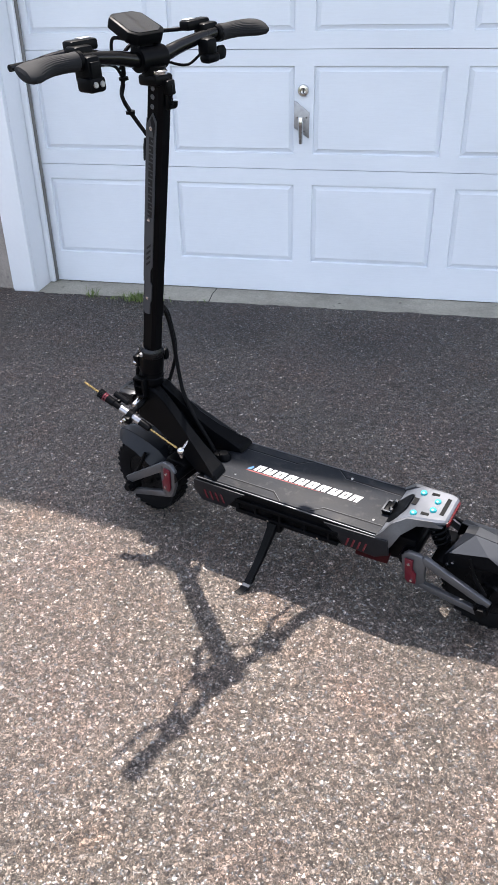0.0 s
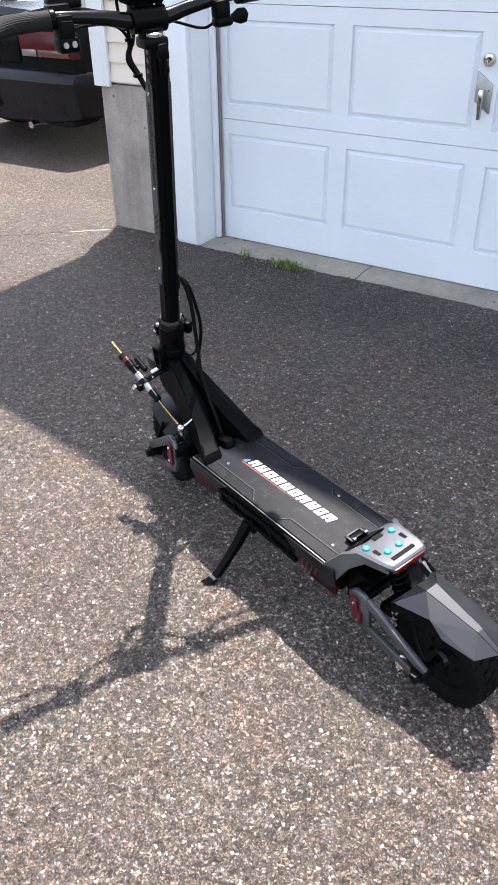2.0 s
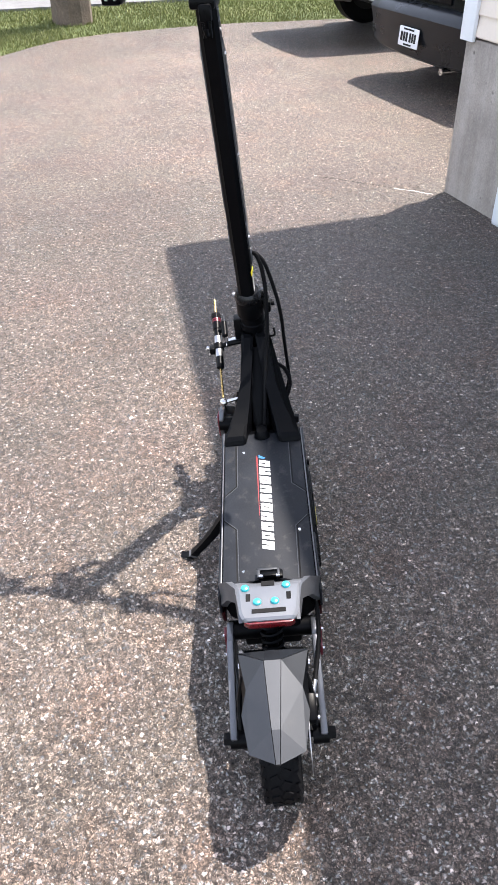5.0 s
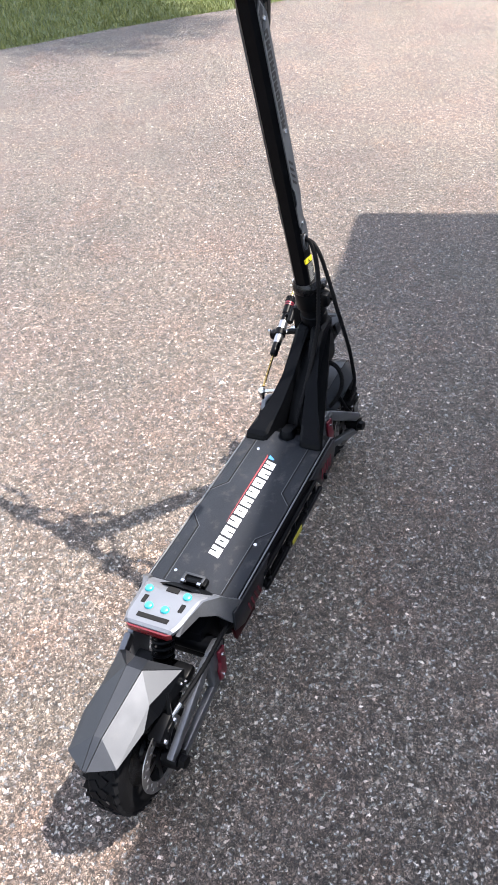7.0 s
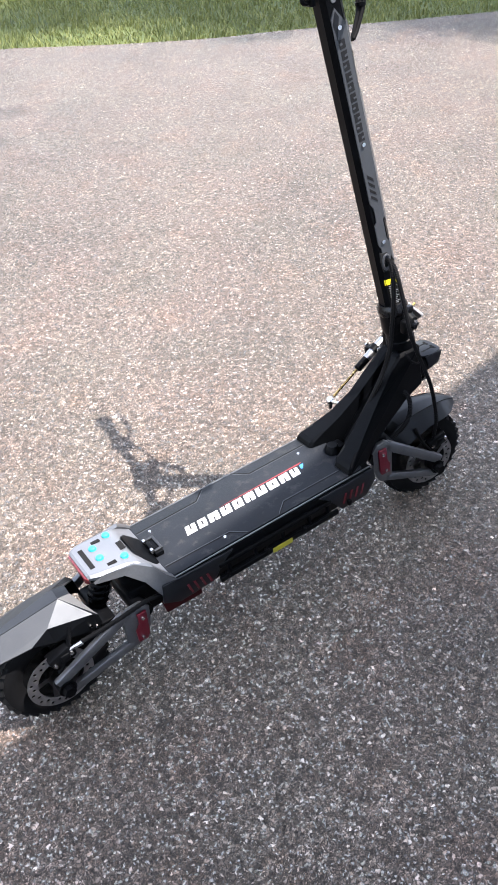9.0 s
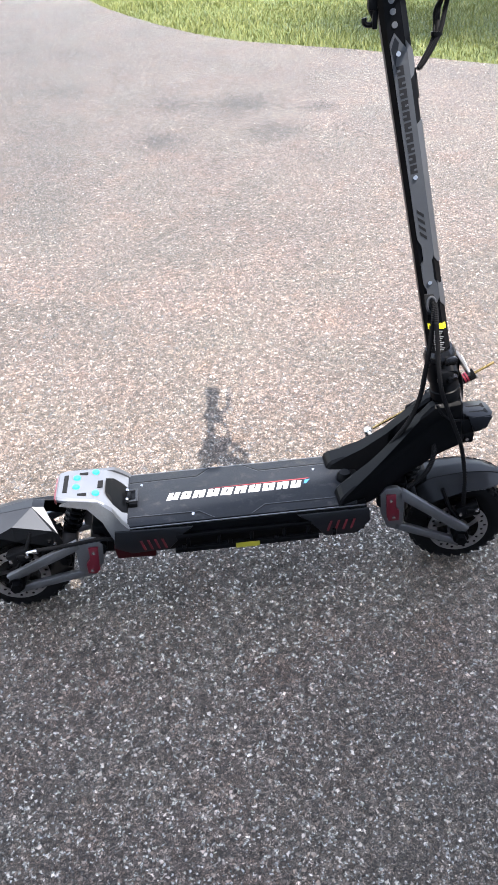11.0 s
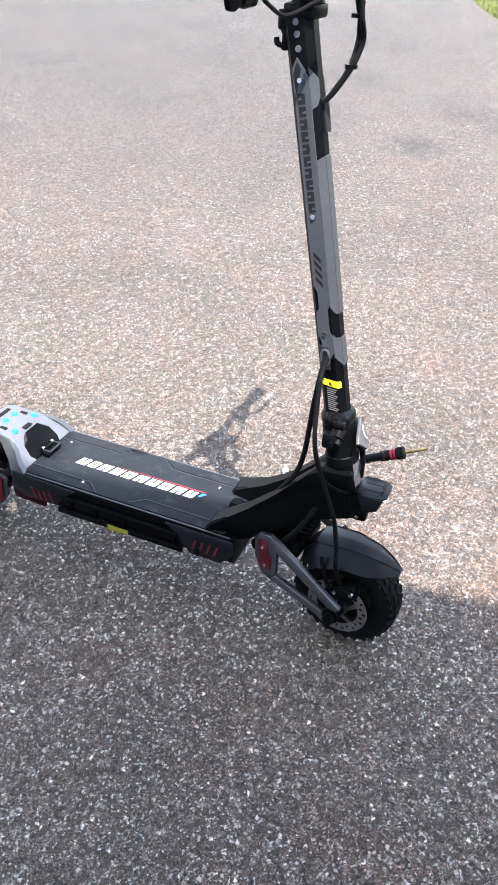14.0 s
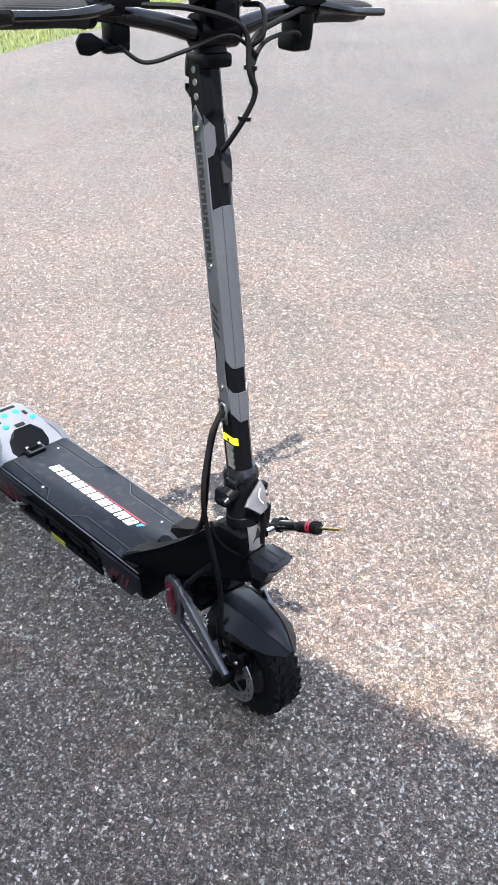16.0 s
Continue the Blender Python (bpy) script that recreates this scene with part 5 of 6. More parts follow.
bmesh.ops.transform(bm, matrix=Matrix.Translation((0.508, 0, 0.004)) @ Matrix.Translation((0, 0, 0.555)) @ Matrix.Rotation(radians(-28), 4, "Y") @ Matrix.Translation((0, 0, -0.555)), verts=bm.verts)
lever = part("clamp_lever", bm, PALEMETAL, clamp, "pale grey metal clamp lever")
bm = bmesh.new()
tube(bm, [(0.5035, 0.002, 0.579), (0.5075, -0.006, 0.572), (0.5125, -0.007, 0.562), (0.517, -0.001, 0.553)], 0.0011, 6, 5)
part("lever_mark", bm, WHITEPRINT, lever, "pale curved mark")
# chrome block added behind the lever for the bright reflection on its back
bm = bmesh.new()
box(bm, (0.4985, 0.010, 0.562), (0.010, 0.024, 0.016), 0.004, Matrix.Rotation(radians(-28), 4, "Y"))
rod(bm, (0.490, 0.024, 0.552), (0.500, 0.030, 0.556), 0.008, 0.007, 12)
part("lever_hinge", bm, CHROME, clamp, "added bright steel block for the lever glint")
bm = bmesh.new()
tube(bm, [(0.494, 0.006, 0.545), (0.508, 0.008, 0.520), (0.514, 0.008, 0.490), (0.516, 0.007, 0.452)], [0.0065, 0.0060, 0.0055, 0.0050], 10)
part("clamp_trigger", bm, SATIN, clamp, "black safety trigger")
bm = bmesh.new()
rod(bm, (sx_at(0.556) + 0.006, -0.050, 0.562), (sx_at(0.556) + 0.006, -0.030, 0.570), 0.014, 0.016, 18)
part("clamp_barrel", bm, BLACK, clamp, "black clamp barrel")
bm = bmesh.new()
arc = [radians(-34 + 9 * k) for k in range(8)]
loft(bm, [[(sx_at(z) + rr * math.cos(a), rr * math.sin(a), z) for a in arc for rr in (0.0345,)] + [(sx_at(z) + 0.033 * math.cos(a), 0.033 * math.sin(a), z) for a in arc[::-1]] for z in (0.430, 0.482)])
badge = part("head_badge", bm, PALEMETAL, neck, "pale metal plate with a dark mark")
bm = bmesh.new()
prism(bm, [(-0.012, 0.446), (0.004, 0.446), (0.012, 0.470), (0.004, 0.466), (0.0, 0.478), (-0.004, 0.460)], sx_at(0.46) + 0.0335, sx_at(0.46) + 0.036, "x")
part("badge_mark", bm, DARKPRINT, badge)
for a, b in (((0, -0.054, 0.556), (0, -0.066, 0.556)), ((0.002, 0.030, 0.590), (0.002, 0.041, 0.590))):
    bm = bmesh.new()
    rod(bm, (sx_at(0.556) + a[0], a[1], a[2]), (sx_at(0.556) + b[0], b[1], b[2]), 0.0062, 0.0055, 12)
    part("clamp_bolt", bm, ZINC if a[1] > 0 else SATIN, clamp, "worn bolt head")
bm = bmesh.new()
rod(bm, (sx_at(0.556) + 0.010, -0.049, 0.560), (sx_at(0.556) + 0.010, -0.060, 0.556), 0.0085, 0.0070, 14)
part("clamp_nut", bm, COLLAR, clamp, "dark steel nut")
# open bracket that carries the damper
bm = bmesh.new()
for dx, dz, sx, sz in ((-0.014, 0.0, 0.007, 0.058), (0.014, 0.0, 0.007, 0.058), (0.0, 0.026, 0.034, 0.007), (0.0, -0.026, 0.034, 0.007), (0.0, 0.004, 0.034, 0.005)):
    box(bm, (0.484 + dx, 0.041, 0.470 + dz), (sx, 0.022, sz), 0.0015)
box(bm, (0.484, 0.026, 0.452), (0.030, 0.014, 0.022), 0.003)
part("damper_bracket", bm, BLACK, neck, "open black bracket")
bm = bmesh.new()
rod(bm, (0.494, 0.050, 0.424), (0.496, 0.072, 0.420), 0.0095, 0.0085, 14)
part("bracket_bolt", bm, CHROME, neck, "bright steel bolt")
clamp.matrix_basis = Matrix.Translation((0.0032, 0.004, -0.015))


# column
HX, HY, CUTF, CUTB = 0.0245, 0.0205, 0.0115, 0.0085


def column_ring(z):
    """The column's eight-sided section, its front corners cut wider than its back ones."""
    x = sx_at(z) - 0.001
    return [(x + a, b, z) for a, b in ((HX, -HY + CUTF), (HX, HY - CUTF), (HX - CUTF, HY), (-HX + CUTB, HY), (-HX, HY - CUTB), (-HX, -HY + CUTB), (-HX + CUTB, -HY), (HX - CUTF, -HY))]


bm = bmesh.new()
loft(bm, [column_ring(0.570), column_ring(1.268)])
stem = part("steering_column", bm, BLACK, scooter, "tall black folding steering column", 25)


# the column leans a little further than the deck
PLAY = Matrix.Translation((0.45, 0, 0.6)) @ Matrix.Rotation(radians(-1.9), 4, "X") @ Matrix.Translation((-0.45, 0, -0.6))
AXIS = Vector((RAKE, 0, 1)).normalized()


def steered(degrees):
    """A turn about the column's axis."""
    return Matrix.Translation((0.4501, 0, 0.6)) @ Matrix.Rotation(radians(degrees), 4, AXIS) @ Matrix.Translation((-0.4501, 0, -0.6))


stem.matrix_basis = Matrix.Translation((0.45, 0.0064, 0.6)) @ Matrix.Rotation(radians(-1.0), 4, "X") @ Matrix.Translation((-0.45, 0, -0.6)) @ steered(-6.5)


def on_side(pts, s, t0=0.0, t1=0.003):
    """A flat plate on the side of the column; pts are (offset across, height)."""
    bm = bmesh.new()
    prism(bm, [(sx_at(z) - 0.0022 + 0.72 * a, z) for a, z in pts], s * (HY + t0), s * (HY + t1), "y")
    return bm


def on_corner(pts, s, t0=0.0, t1=0.002):
    """A flat plate on a cut front corner; pts are (share of the way from the front to the side, height)."""
    bm = bmesh.new()
    rings = []
    for t in (t0, t1):
        d = t * 0.7071
        rings.append([(sx_at(z) - 0.001 + HX - CUTF * u + d, s * (HY - CUTF + CUTF * u + d), z) for u, z in pts])
    loft(bm, rings)
    return bm


for s in (1, -1):
    plate = part("side_plate", on_side([(-0.019, 1.185), (-0.004, 1.203), (0.021, 1.178), (0.021, 0.808), (0.013, 0.796), (0.013, 0.756), (0.021, 0.744), (0.021, 0.716), (0.010, 0.702), (-0.012, 0.702), (-0.012, 0.732), (-0.019, 0.744), (-0.019, 0.788), (-0.010, 0.795), (-0.010, 0.826), (-0.019, 0.838)], s), GREY, stem, "grey side plate with dark printed blocks")
    z = 1.150
    for k in range(10):
        h = 0.0155
        part("print_block", on_side([(-0.011, z), (0.007, z + 0.003), (0.007, z - h + 0.003), (-0.011, z - h)], s, 0.003, 0.0036), DARKPRINT, plate, "dark printed block")
        e0, e1 = ((-0.0115, -0.002), (-0.002, 0.0075))[k % 2]
        part("print_gap", on_side([(e0, z - 0.006), (e1, z - 0.004), (e1, z - 0.0075), (e0, z - 0.0095)], s, 0.0036, 0.0040), GREY, plate)
        z -= 0.0188
    for k in range(4):
        z = 0.893 - 0.0145 * k
        part("slot", on_side([(-0.010, z + 0.006), (0.008, z - 0.004), (0.008, z - 0.011), (-0.010, z - 0.001)], s, 0.003, 0.0036), DARKPRINT, plate, "dark slot")
    part("dark_band", on_side([(-0.017, 1.178), (-0.004, 1.197), (0.004, 1.188), (-0.013, 1.150)], s, 0.003, 0.0034), FENDER, plate)
    for z in (1.171, 0.960, 0.749):
        bm = bmesh.new()
        rod(bm, (sx_at(z) - 0.003, s * (HY + 0.001), z), (sx_at(z) - 0.003, s * (HY + 0.0058), z), 0.0050, 0.0042, 12)
        part("plate_screw", bm, CHROME, plate, "round steel screw")
    for z in (1.252, 1.235, 1.215):
        bm = bmesh.new()
        rod(bm, (sx_at(z) - 0.002, s * (HY - 0.0007), z), (sx_at(z) - 0.002, s * (HY + 0.0013), z), 0.0056, 0.0050, 12)
        part("side_screw", bm, ARMGREY, stem, "dull steel screw")


def on_front(pts, t0=0.0, t1=0.002):
    """A flat plate on the front of the column; pts are (sideways, height)."""
    bm = bmesh.new()
    lo = [bm.verts.new((sx_at(z) - 0.001 + HX + t0, y, z)) for y, z in pts]
    hi = [bm.verts.new((sx_at(z) - 0.001 + HX + t1, y, z)) for y, z in pts]
    bm.faces.new(lo)
    bm.faces.new(hi[::-1])
    n = len(pts)
    for i in range(n):
        bm.faces.new((lo[i], hi[i], hi[(i + 1) % n], lo[(i + 1) % n]))
    return bm


FW = HY - CUTF + 0.0004
for zs in ((1.060, 1.060, 0.790, 0.790), (0.744, 0.744, 0.690, 0.690)):
    part("front_plate", on_front([(-FW, zs[0]), (FW, zs[1]), (FW, zs[2]), (-FW, zs[3])]), GREY, stem, "grey front plate")
for s in (1, -1):
    for pts in ([(0, 1.150), (0, 1.176), (1, 1.192), (1, 1.130), (0.35, 1.136)], [(0, 1.060), (1, 1.052), (1, 0.802), (0.4, 0.790), (0, 0.790)], [(0, 0.744), (0.6, 0.744), (1, 0.752), (1, 0.706), (0, 0.690)]):
        part("corner_plate", on_corner(pts, s), GREY, stem, "grey plate on the cut corner")
label = part("warning_label", on_side([(-0.018, 0.656), (0.0215, 0.656), (0.0215, 0.643), (-0.018, 0.643)], -1, 0.0, 0.0008), YELLOW, stem, "yellow warning label")
part("label_end", on_corner([(0.45, 0.656), (1.0, 0.656), (1.0, 0.643), (0.45, 0.643)], -1, 0.0, 0.0008), YELLOW, label)
bm = bmesh.new()
loft(bm, [[(sx_at(z) - 0.001 - HX + CUTB * u - d, -HY + CUTB - CUTB * u - d, z) for u, z in ((0.8, 0.656), (1.0, 0.656), (1.0, 0.643), (0.8, 0.643))] for d in (0.0, 0.0006)])
part("label_end", bm, YELLOW, label)
part("label_mark", on_side([(-0.005, 0.6445), (0.005, 0.6445), (0.0, 0.6545)], -1, 0.0008, 0.0012), DARKPRINT, label, "dark triangle mark")
for k in range(11):
    z = 0.638 - 0.0044 * k
    part("label_line", on_side([(-0.012, z), (0.018 - 0.004 * (k % 3), z), (0.018 - 0.004 * (k % 3), z - 0.0015), (-0.012, z - 0.0015)], -1, 0.0, 0.0005), ZINC, label, "fine pale text bar")
for y, z, s in ((0.006, 1.125, 0), (0.0, 0.703, -1)):
    bm = bmesh.new()
    if s == 0:
        rings = [[(sx_at(zz) - 0.001 + HX + t, y + a * 0.0085, zz) for a, zz in ((-1, z + 0.02), (1, z + 0.02), (1.2, z), (1, z - 0.03), (-1, z - 0.03), (-1.2, z))] for t in (0.0, 0.004)]
    else:
        rings = [[(sx_at(zz) - 0.008 + a * 0.009, -HY - t, zz) for a, zz in ((-1, z + 0.02), (1, z + 0.02), (1.2, z), (1, z - 0.025), (-1, z - 0.025), (-1.2, z))] for t in (0.0, 0.004)]
    loft(bm, rings)
    grommet = part("cable_grommet", bm, GRIP, stem, "black rubber cable grommet")
    if s:
        bm = bmesh.new()
        tube(bm, [(sx_at(z) - 0.006 + 0.0085 * math.cos(a), -HY - 0.004, z - 0.002 + 0.0165 * math.sin(a) - 0.002 * math.cos(a)) for a in [k * math.pi / 8 for k in range(17)]], 0.0028, 8, 2)
        part("grommet_rim", bm, GREY, grommet, "grey oval rim")
# fold hook on the back of the column
bm = bmesh.new()
box(bm, (sx_at(1.25) - 0.031, 0.0, 1.252), (0.016, 0.024, 0.030), 0.004)
box(bm, (sx_at(1.228) - 0.031, 0.0, 1.228), (0.009, 0.018, 0.040), 0.002)
tube(bm, [(sx_at(1.255) - 0.034, 0, 1.258), (sx_at(1.24) - 0.036, 0, 1.240), (sx_at(1.22) - 0.032, 0, 1.222), (sx_at(1.215) - 0.040, 0, 1.215), (sx_at(1.215) - 0.050, 0, 1.217), (sx_at(1.215) - 0.052, 0, 1.226)], 0.0048, 8)
part("fold_hook", bm, BLACK, stem, "black folding hook")

# ---- handlebar: turned a little to its right ----
BAR = Matrix.Translation((sx_at(1.30) + 0.0124, -0.0017, 1.2925)) @ Matrix.Rotation(radians(-8.9), 4, "Z") @ Matrix.Rotation(radians(4.2), 4, "X")


def barpart(name, bm, material, parent, label="", smooth=35.0):
    for v in bm.verts:
        # the bar is bent: its right end stands higher and reaches less far
        if v.co.y < -0.04:
            v.co.z += 0.012 * (-v.co.y - 0.04) / 0.33
            v.co.y = -0.04 + (v.co.y + 0.04) * 0.93
        elif v.co.y > 0.04:
            v.co.y = 0.04 + (v.co.y - 0.04) * 0.89
    bmesh.ops.transform(bm, matrix=BAR, verts=bm.verts)
    return part(name, bm, material, parent, label, smooth)


bm = bmesh.new()
box(bm, (0.0, 0.0, -0.025), (0.056, 0.052, 0.022), 0.006)
turned(bm, (0.004, 0, -0.018), (0.0, 0, 0.004), [(0, 0.026), (1, 0.024)], 24)
rod(bm, (0.012, -0.036, 0.014), (0.012, 0.036, 0.014), 0.024, 0.024, 24)
head = barpart("bar_clamp", bm, BLACK, scooter, "black handlebar clamp")
head.matrix_basis = PLAY
bm = bmesh.new()
turned(bm, (-0.012, 0, -0.012), (-0.013, 0, -0.004), [(0, 0.018), (0.7, 0.018), (1, 0.014)], 20)
barpart("cap_ring", bm, CHROME, head, "bright steel cap ring")
bm = bmesh.new()
tube(bm, [(0.004, -0.355, 0.028), (0.003, -0.28, 0.034), (0.002, -0.20, 0.036), (0.008, -0.10, 0.026), (0.012, -0.035, 0.015), (0.012, 0.035, 0.015), (0.008, 0.10, 0.026), (0.002, 0.20, 0.036), (0.003, 0.28, 0.034), (0.004, 0.355, 0.028)], [0.0110, 0.0110, 0.0115, 0.0135, 0.0155, 0.0155, 0.0135, 0.0115, 0.0110, 0.0110], 16)
bar = barpart("handlebar", bm, GLOSSBLACK, head, "black riser handlebar")
for s in (1, -1):
    bm = bmesh.new()
    rings = []
    for k, y in enumerate((0.218, 0.222, 0.238, 0.265, 0.292, 0.318, 0.342, 0.360, 0.370, 0.374)):
        wide = (0.015, 0.018, 0.0168, 0.0170, 0.0185, 0.0225, 0.0275, 0.0280, 0.0240, 0.012)[k]
        high = (0.015, 0.018, 0.0166, 0.0166, 0.0168, 0.0165, 0.0150, 0.0130, 0.0105, 0.005)[k]
        back = (0, 0, 0, 0, 0.001, 0.005, 0.010, 0.012, 0.012, 0.012)[k]
        ring = []
        for q in range(64):
            a = 2 * math.pi * q / 64
            e = 1.0 + (0.035 if 1 < k < 7 and q % 2 and math.sin(a) > -0.2 else 0.0)
            px, pz = wide * math.cos(a) * e, high * math.sin(a) * e
            ring.append((0.003 - back + px * 0.93 - pz * 0.36, s * y, 0.033 - back * 0.35 + pz * 0.93 + px * 0.36))
        rings.append(ring)
    loft(bm, rings)
    grip = barpart("grip", bm, GRIP, head, "ribbed black ergonomic grip", 25)
    bm = bmesh.new()
    turned(bm, (0.003, s * 0.208, 0.034), (0.003, s * 0.222, 0.034), [(0, 0.016), (0.2, 0.018), (0.8, 0.018), (1, 0.016)], 20)
    barpart("grip_collar", bm, BLACK, grip, "black locking collar")
    # brake lever in front of the grip
    bm = bmesh.new()
    box(bm, (0.018, s * 0.195, 0.046), (0.034, 0.050, 0.024), 0.006)
    box(bm, (0.034, s * 0.175, 0.056), (0.030, 0.075, 0.020), 0.005)
    lever_body = barpart("brake_perch", bm, BLACK, head, "black hydraulic brake reservoir")
    bm = bmesh.new()
    tube(bm, [(0.040, s * 0.200, 0.046), (0.058, s * 0.245, 0.040), (0.056, s * 0.29, 0.036), (0.052, s * 0.352, 0.034)], [0.0075, 0.0070, 0.0060, 0.0065], 10)
    barpart("brake_lever", bm, GLOSSBLACK, lever_body, "slim black brake lever")
    bm = bmesh.new()
    box(bm, (0.040, s * 0.160, 0.0668), (0.018, 0.030, 0.0015), 0.0005)
    barpart("reservoir_cap", bm, ZINC, lever_body)
# throttle and control pods
bm = bmesh.new()
box(bm, (0.002, 0.193, 0.016), (0.046, 0.038, 0.052), 0.008)
box(bm, (-0.022, 0.193, 0.014), (0.006, 0.028, 0.036), 0.002)
box(bm, (-0.005, 0.194, -0.009), (0.044, 0.046, 0.028), 0.007)
pod = barpart("throttle_pod", bm, SATIN, head, "black thumb throttle pod")
for y in (0.184, 0.203):
    bm = bmesh.new()
    rod(bm, (-0.0265, y, -0.008), (-0.030, y, -0.008), 0.0062, 0.0052, 14)
    barpart("pod_bolt", bm, ZINC, pod, "bright bolt head")
bm = bmesh.new()
box(bm, (-0.014, -0.160, 0.014), (0.034, 0.036, 0.040), 0.009)
box(bm, (-0.020, -0.160, -0.006), (0.030, 0.044, 0.020), 0.008)
pod = barpart("control_pod", bm, SATIN, head, "black switch pod")
bm = bmesh.new()
tube(bm, [(-0.012, -0.162, -0.008), (-0.010, -0.180, -0.010), (-0.006, -0.190, -0.006)], [0.008, 0.007, 0.006], 10)
prism(bm, [(-0.186, -0.010), (-0.186, 0.000), (-0.206, 0.011), (-0.224, 0.010), (-0.232, -0.002), (-0.227, -0.017), (-0.211, -0.019)], -0.012, -0.003, "x", 0.003)
barpart("thumb_paddle", bm, SATIN, pod, "black thumb paddle")
# display
TILT = Matrix.Translation((0.045, 0.0, 0.070)) @ Matrix.Rotation(radians(-24), 4, "Y")
bm = bmesh.new()
prism(bm, [(-0.046, -0.034), (-0.030, -0.052), (0.034, -0.048), (0.046, -0.028), (0.046, 0.028), (0.034, 0.048), (-0.030, 0.052), (-0.046, 0.034)], -0.013, 0.010, "z", 0.004)
bmesh.ops.transform(bm, matrix=TILT, verts=bm.verts)
display = barpart("display", bm, SATIN, head, "dark dashboard display with a faceted rim")
bm = bmesh.new()
prism(bm, [(-0.038, -0.028), (-0.026, -0.043), (0.030, -0.040), (0.039, -0.024), (0.039, 0.024), (0.030, 0.040), (-0.026, 0.043), (-0.038, 0.028)], 0.010, 0.0112, "z")
bmesh.ops.transform(bm, matrix=TILT, verts=bm.verts)
barpart("screen", bm, LENS, display, "dark glossy screen", 0)
bm = bmesh.new()
box(bm, (0.030, 0.0, 0.040), (0.030, 0.040, 0.045), 0.006)
for s in (1, -1):
    box(bm, (0.020, s * 0.030, 0.030), (0.022, 0.010, 0.055), 0.003)
barpart("display_mount", bm, BLACK, display)

# ---- cables ----
CABLES = (
    ("brake_hose", [(0.335, 0.165, 1.352), (0.365, 0.110, 1.345), (0.372, 0.026, 1.312), (0.392, 0.010, 1.262), (0.394, 0.018, 1.236), (0.394, 0.002, 1.198), (0.374, -0.006, 1.160), (0.362, -0.010, 1.142)], 0.0042),
    ("brake_hose", [(0.335, -0.150, 1.345), (0.372, -0.090, 1.345), (0.385, -0.010, 1.325), (0.398, -0.004, 1.270), (0.403, 0.008, 1.236), (0.398, -0.004, 1.198), (0.377, -0.010, 1.160), (0.364, -0.012, 1.144)], 0.0042),
    ("throttle_cable", [(0.310, 0.190, 1.300), (0.350, 0.130, 1.318), (0.372, 0.045, 1.305), (0.391, 0.008, 1.262), (0.390, 0.022, 1.232), (0.390, 0.002, 1.192), (0.366, -0.008, 1.146)], 0.0034),
    ("control_cable", [(0.310, -0.170, 1.292), (0.330, -0.140, 1.272), (0.352, -0.090, 1.290), (0.378, -0.030, 1.315), (0.388, 0.020, 1.290)], 0.0030),
    ("display_cable", [(0.350, 0.020, 1.352), (0.385, 0.024, 1.352), (0.396, 0.020, 1.318), (0.380, 0.010, 1.300)], 0.0036),
)
SWING = BAR @ (Matrix.Translation((sx_at(1.30), 0, 1.300)) @ Matrix.Rotation(radians(-3.6), 4, "Z") @ Matrix.Rotation(radians(3.2), 4, "X")).inverted()
for name, pts, r in CABLES:
    bm = bmesh.new()
    pts = [Vector(p).lerp(SWING @ Vector(p), min(1.0, max(0.0, (p[2] - 1.19) / 0.11))) for p in pts]
    tube(bm, pts, r, 8, 8)
    part(name, bm, RUBBER, head, "thin black cable")
for z, y in ((1.266, 0.012), (1.196, 0.008)):
    bm = bmesh.new()
    turned(bm, (0.395, y - 0.008, z - 0.003), (0.395, y - 0.008, z + 0.003), [(0, 0.0105), (1, 0.0105)], 12)
    part("cable_tie", bm, BLACK, head)
for pts, r in (
    ([(0.422, -0.014, 0.706), (0.422, -0.027, 0.697), (0.419, -0.037, 0.664), (0.415, -0.042, 0.610), (0.411, -0.040, 0.550), (0.406, -0.037, 0.495), (0.392, -0.028, 0.435), (0.368, -0.022, 0.388), (0.340, -0.017, 0.345), (0.312, -0.012, 0.308), (0.290, -0.008, 0.276), (0.282, -0.006, 0.262)], 0.0050),
    ([(0.425, -0.020, 0.704), (0.4245, -0.034, 0.693), (0.4236, -0.047, 0.669), (0.4267, -0.059, 0.623), (0.4306, -0.069, 0.574), (0.438, -0.075, 0.530), (0.453, -0.078, 0.487), (0.481, -0.080, 0.421), (0.4985, -0.082, 0.372), (0.5105, -0.085, 0.310), (0.5145, -0.086, 0.270), (0.522, -0.074, 0.222), (0.530, -0.060, 0.190)], 0.0044),
    ([(0.446, -0.022, 0.362), (0.4456, -0.034, 0.3655), (0.4440, -0.054, 0.3645), (0.4378, -0.071, 0.3563), (0.4276, -0.083, 0.3384), (0.4158, -0.086, 0.3190), (0.402, -0.078, 0.294), (0.388, -0.062, 0.270)], 0.0052),
    ([(-0.275, -0.088, 0.215), (-0.320, -0.095, 0.236), (-0.40, -0.090, 0.224), (-0.475, -0.076, 0.207)], 0.0044),
):
    bm = bmesh.new()
    tube(bm, pts, r, 8, 14, r * 0.22)
    part("sleeved_hose", bm, RUBBER, scooter, "hose in a ribbed black spiral sleeve")
bm = bmesh.new()
rod(bm, (-0.472, -0.077, 0.2075), (-0.500, -0.070, 0.200), 0.0065, 0.0050, 12)
part("hose_end", bm, CHROME, scooter, "bright hose fitting")
bm = bmesh.new()
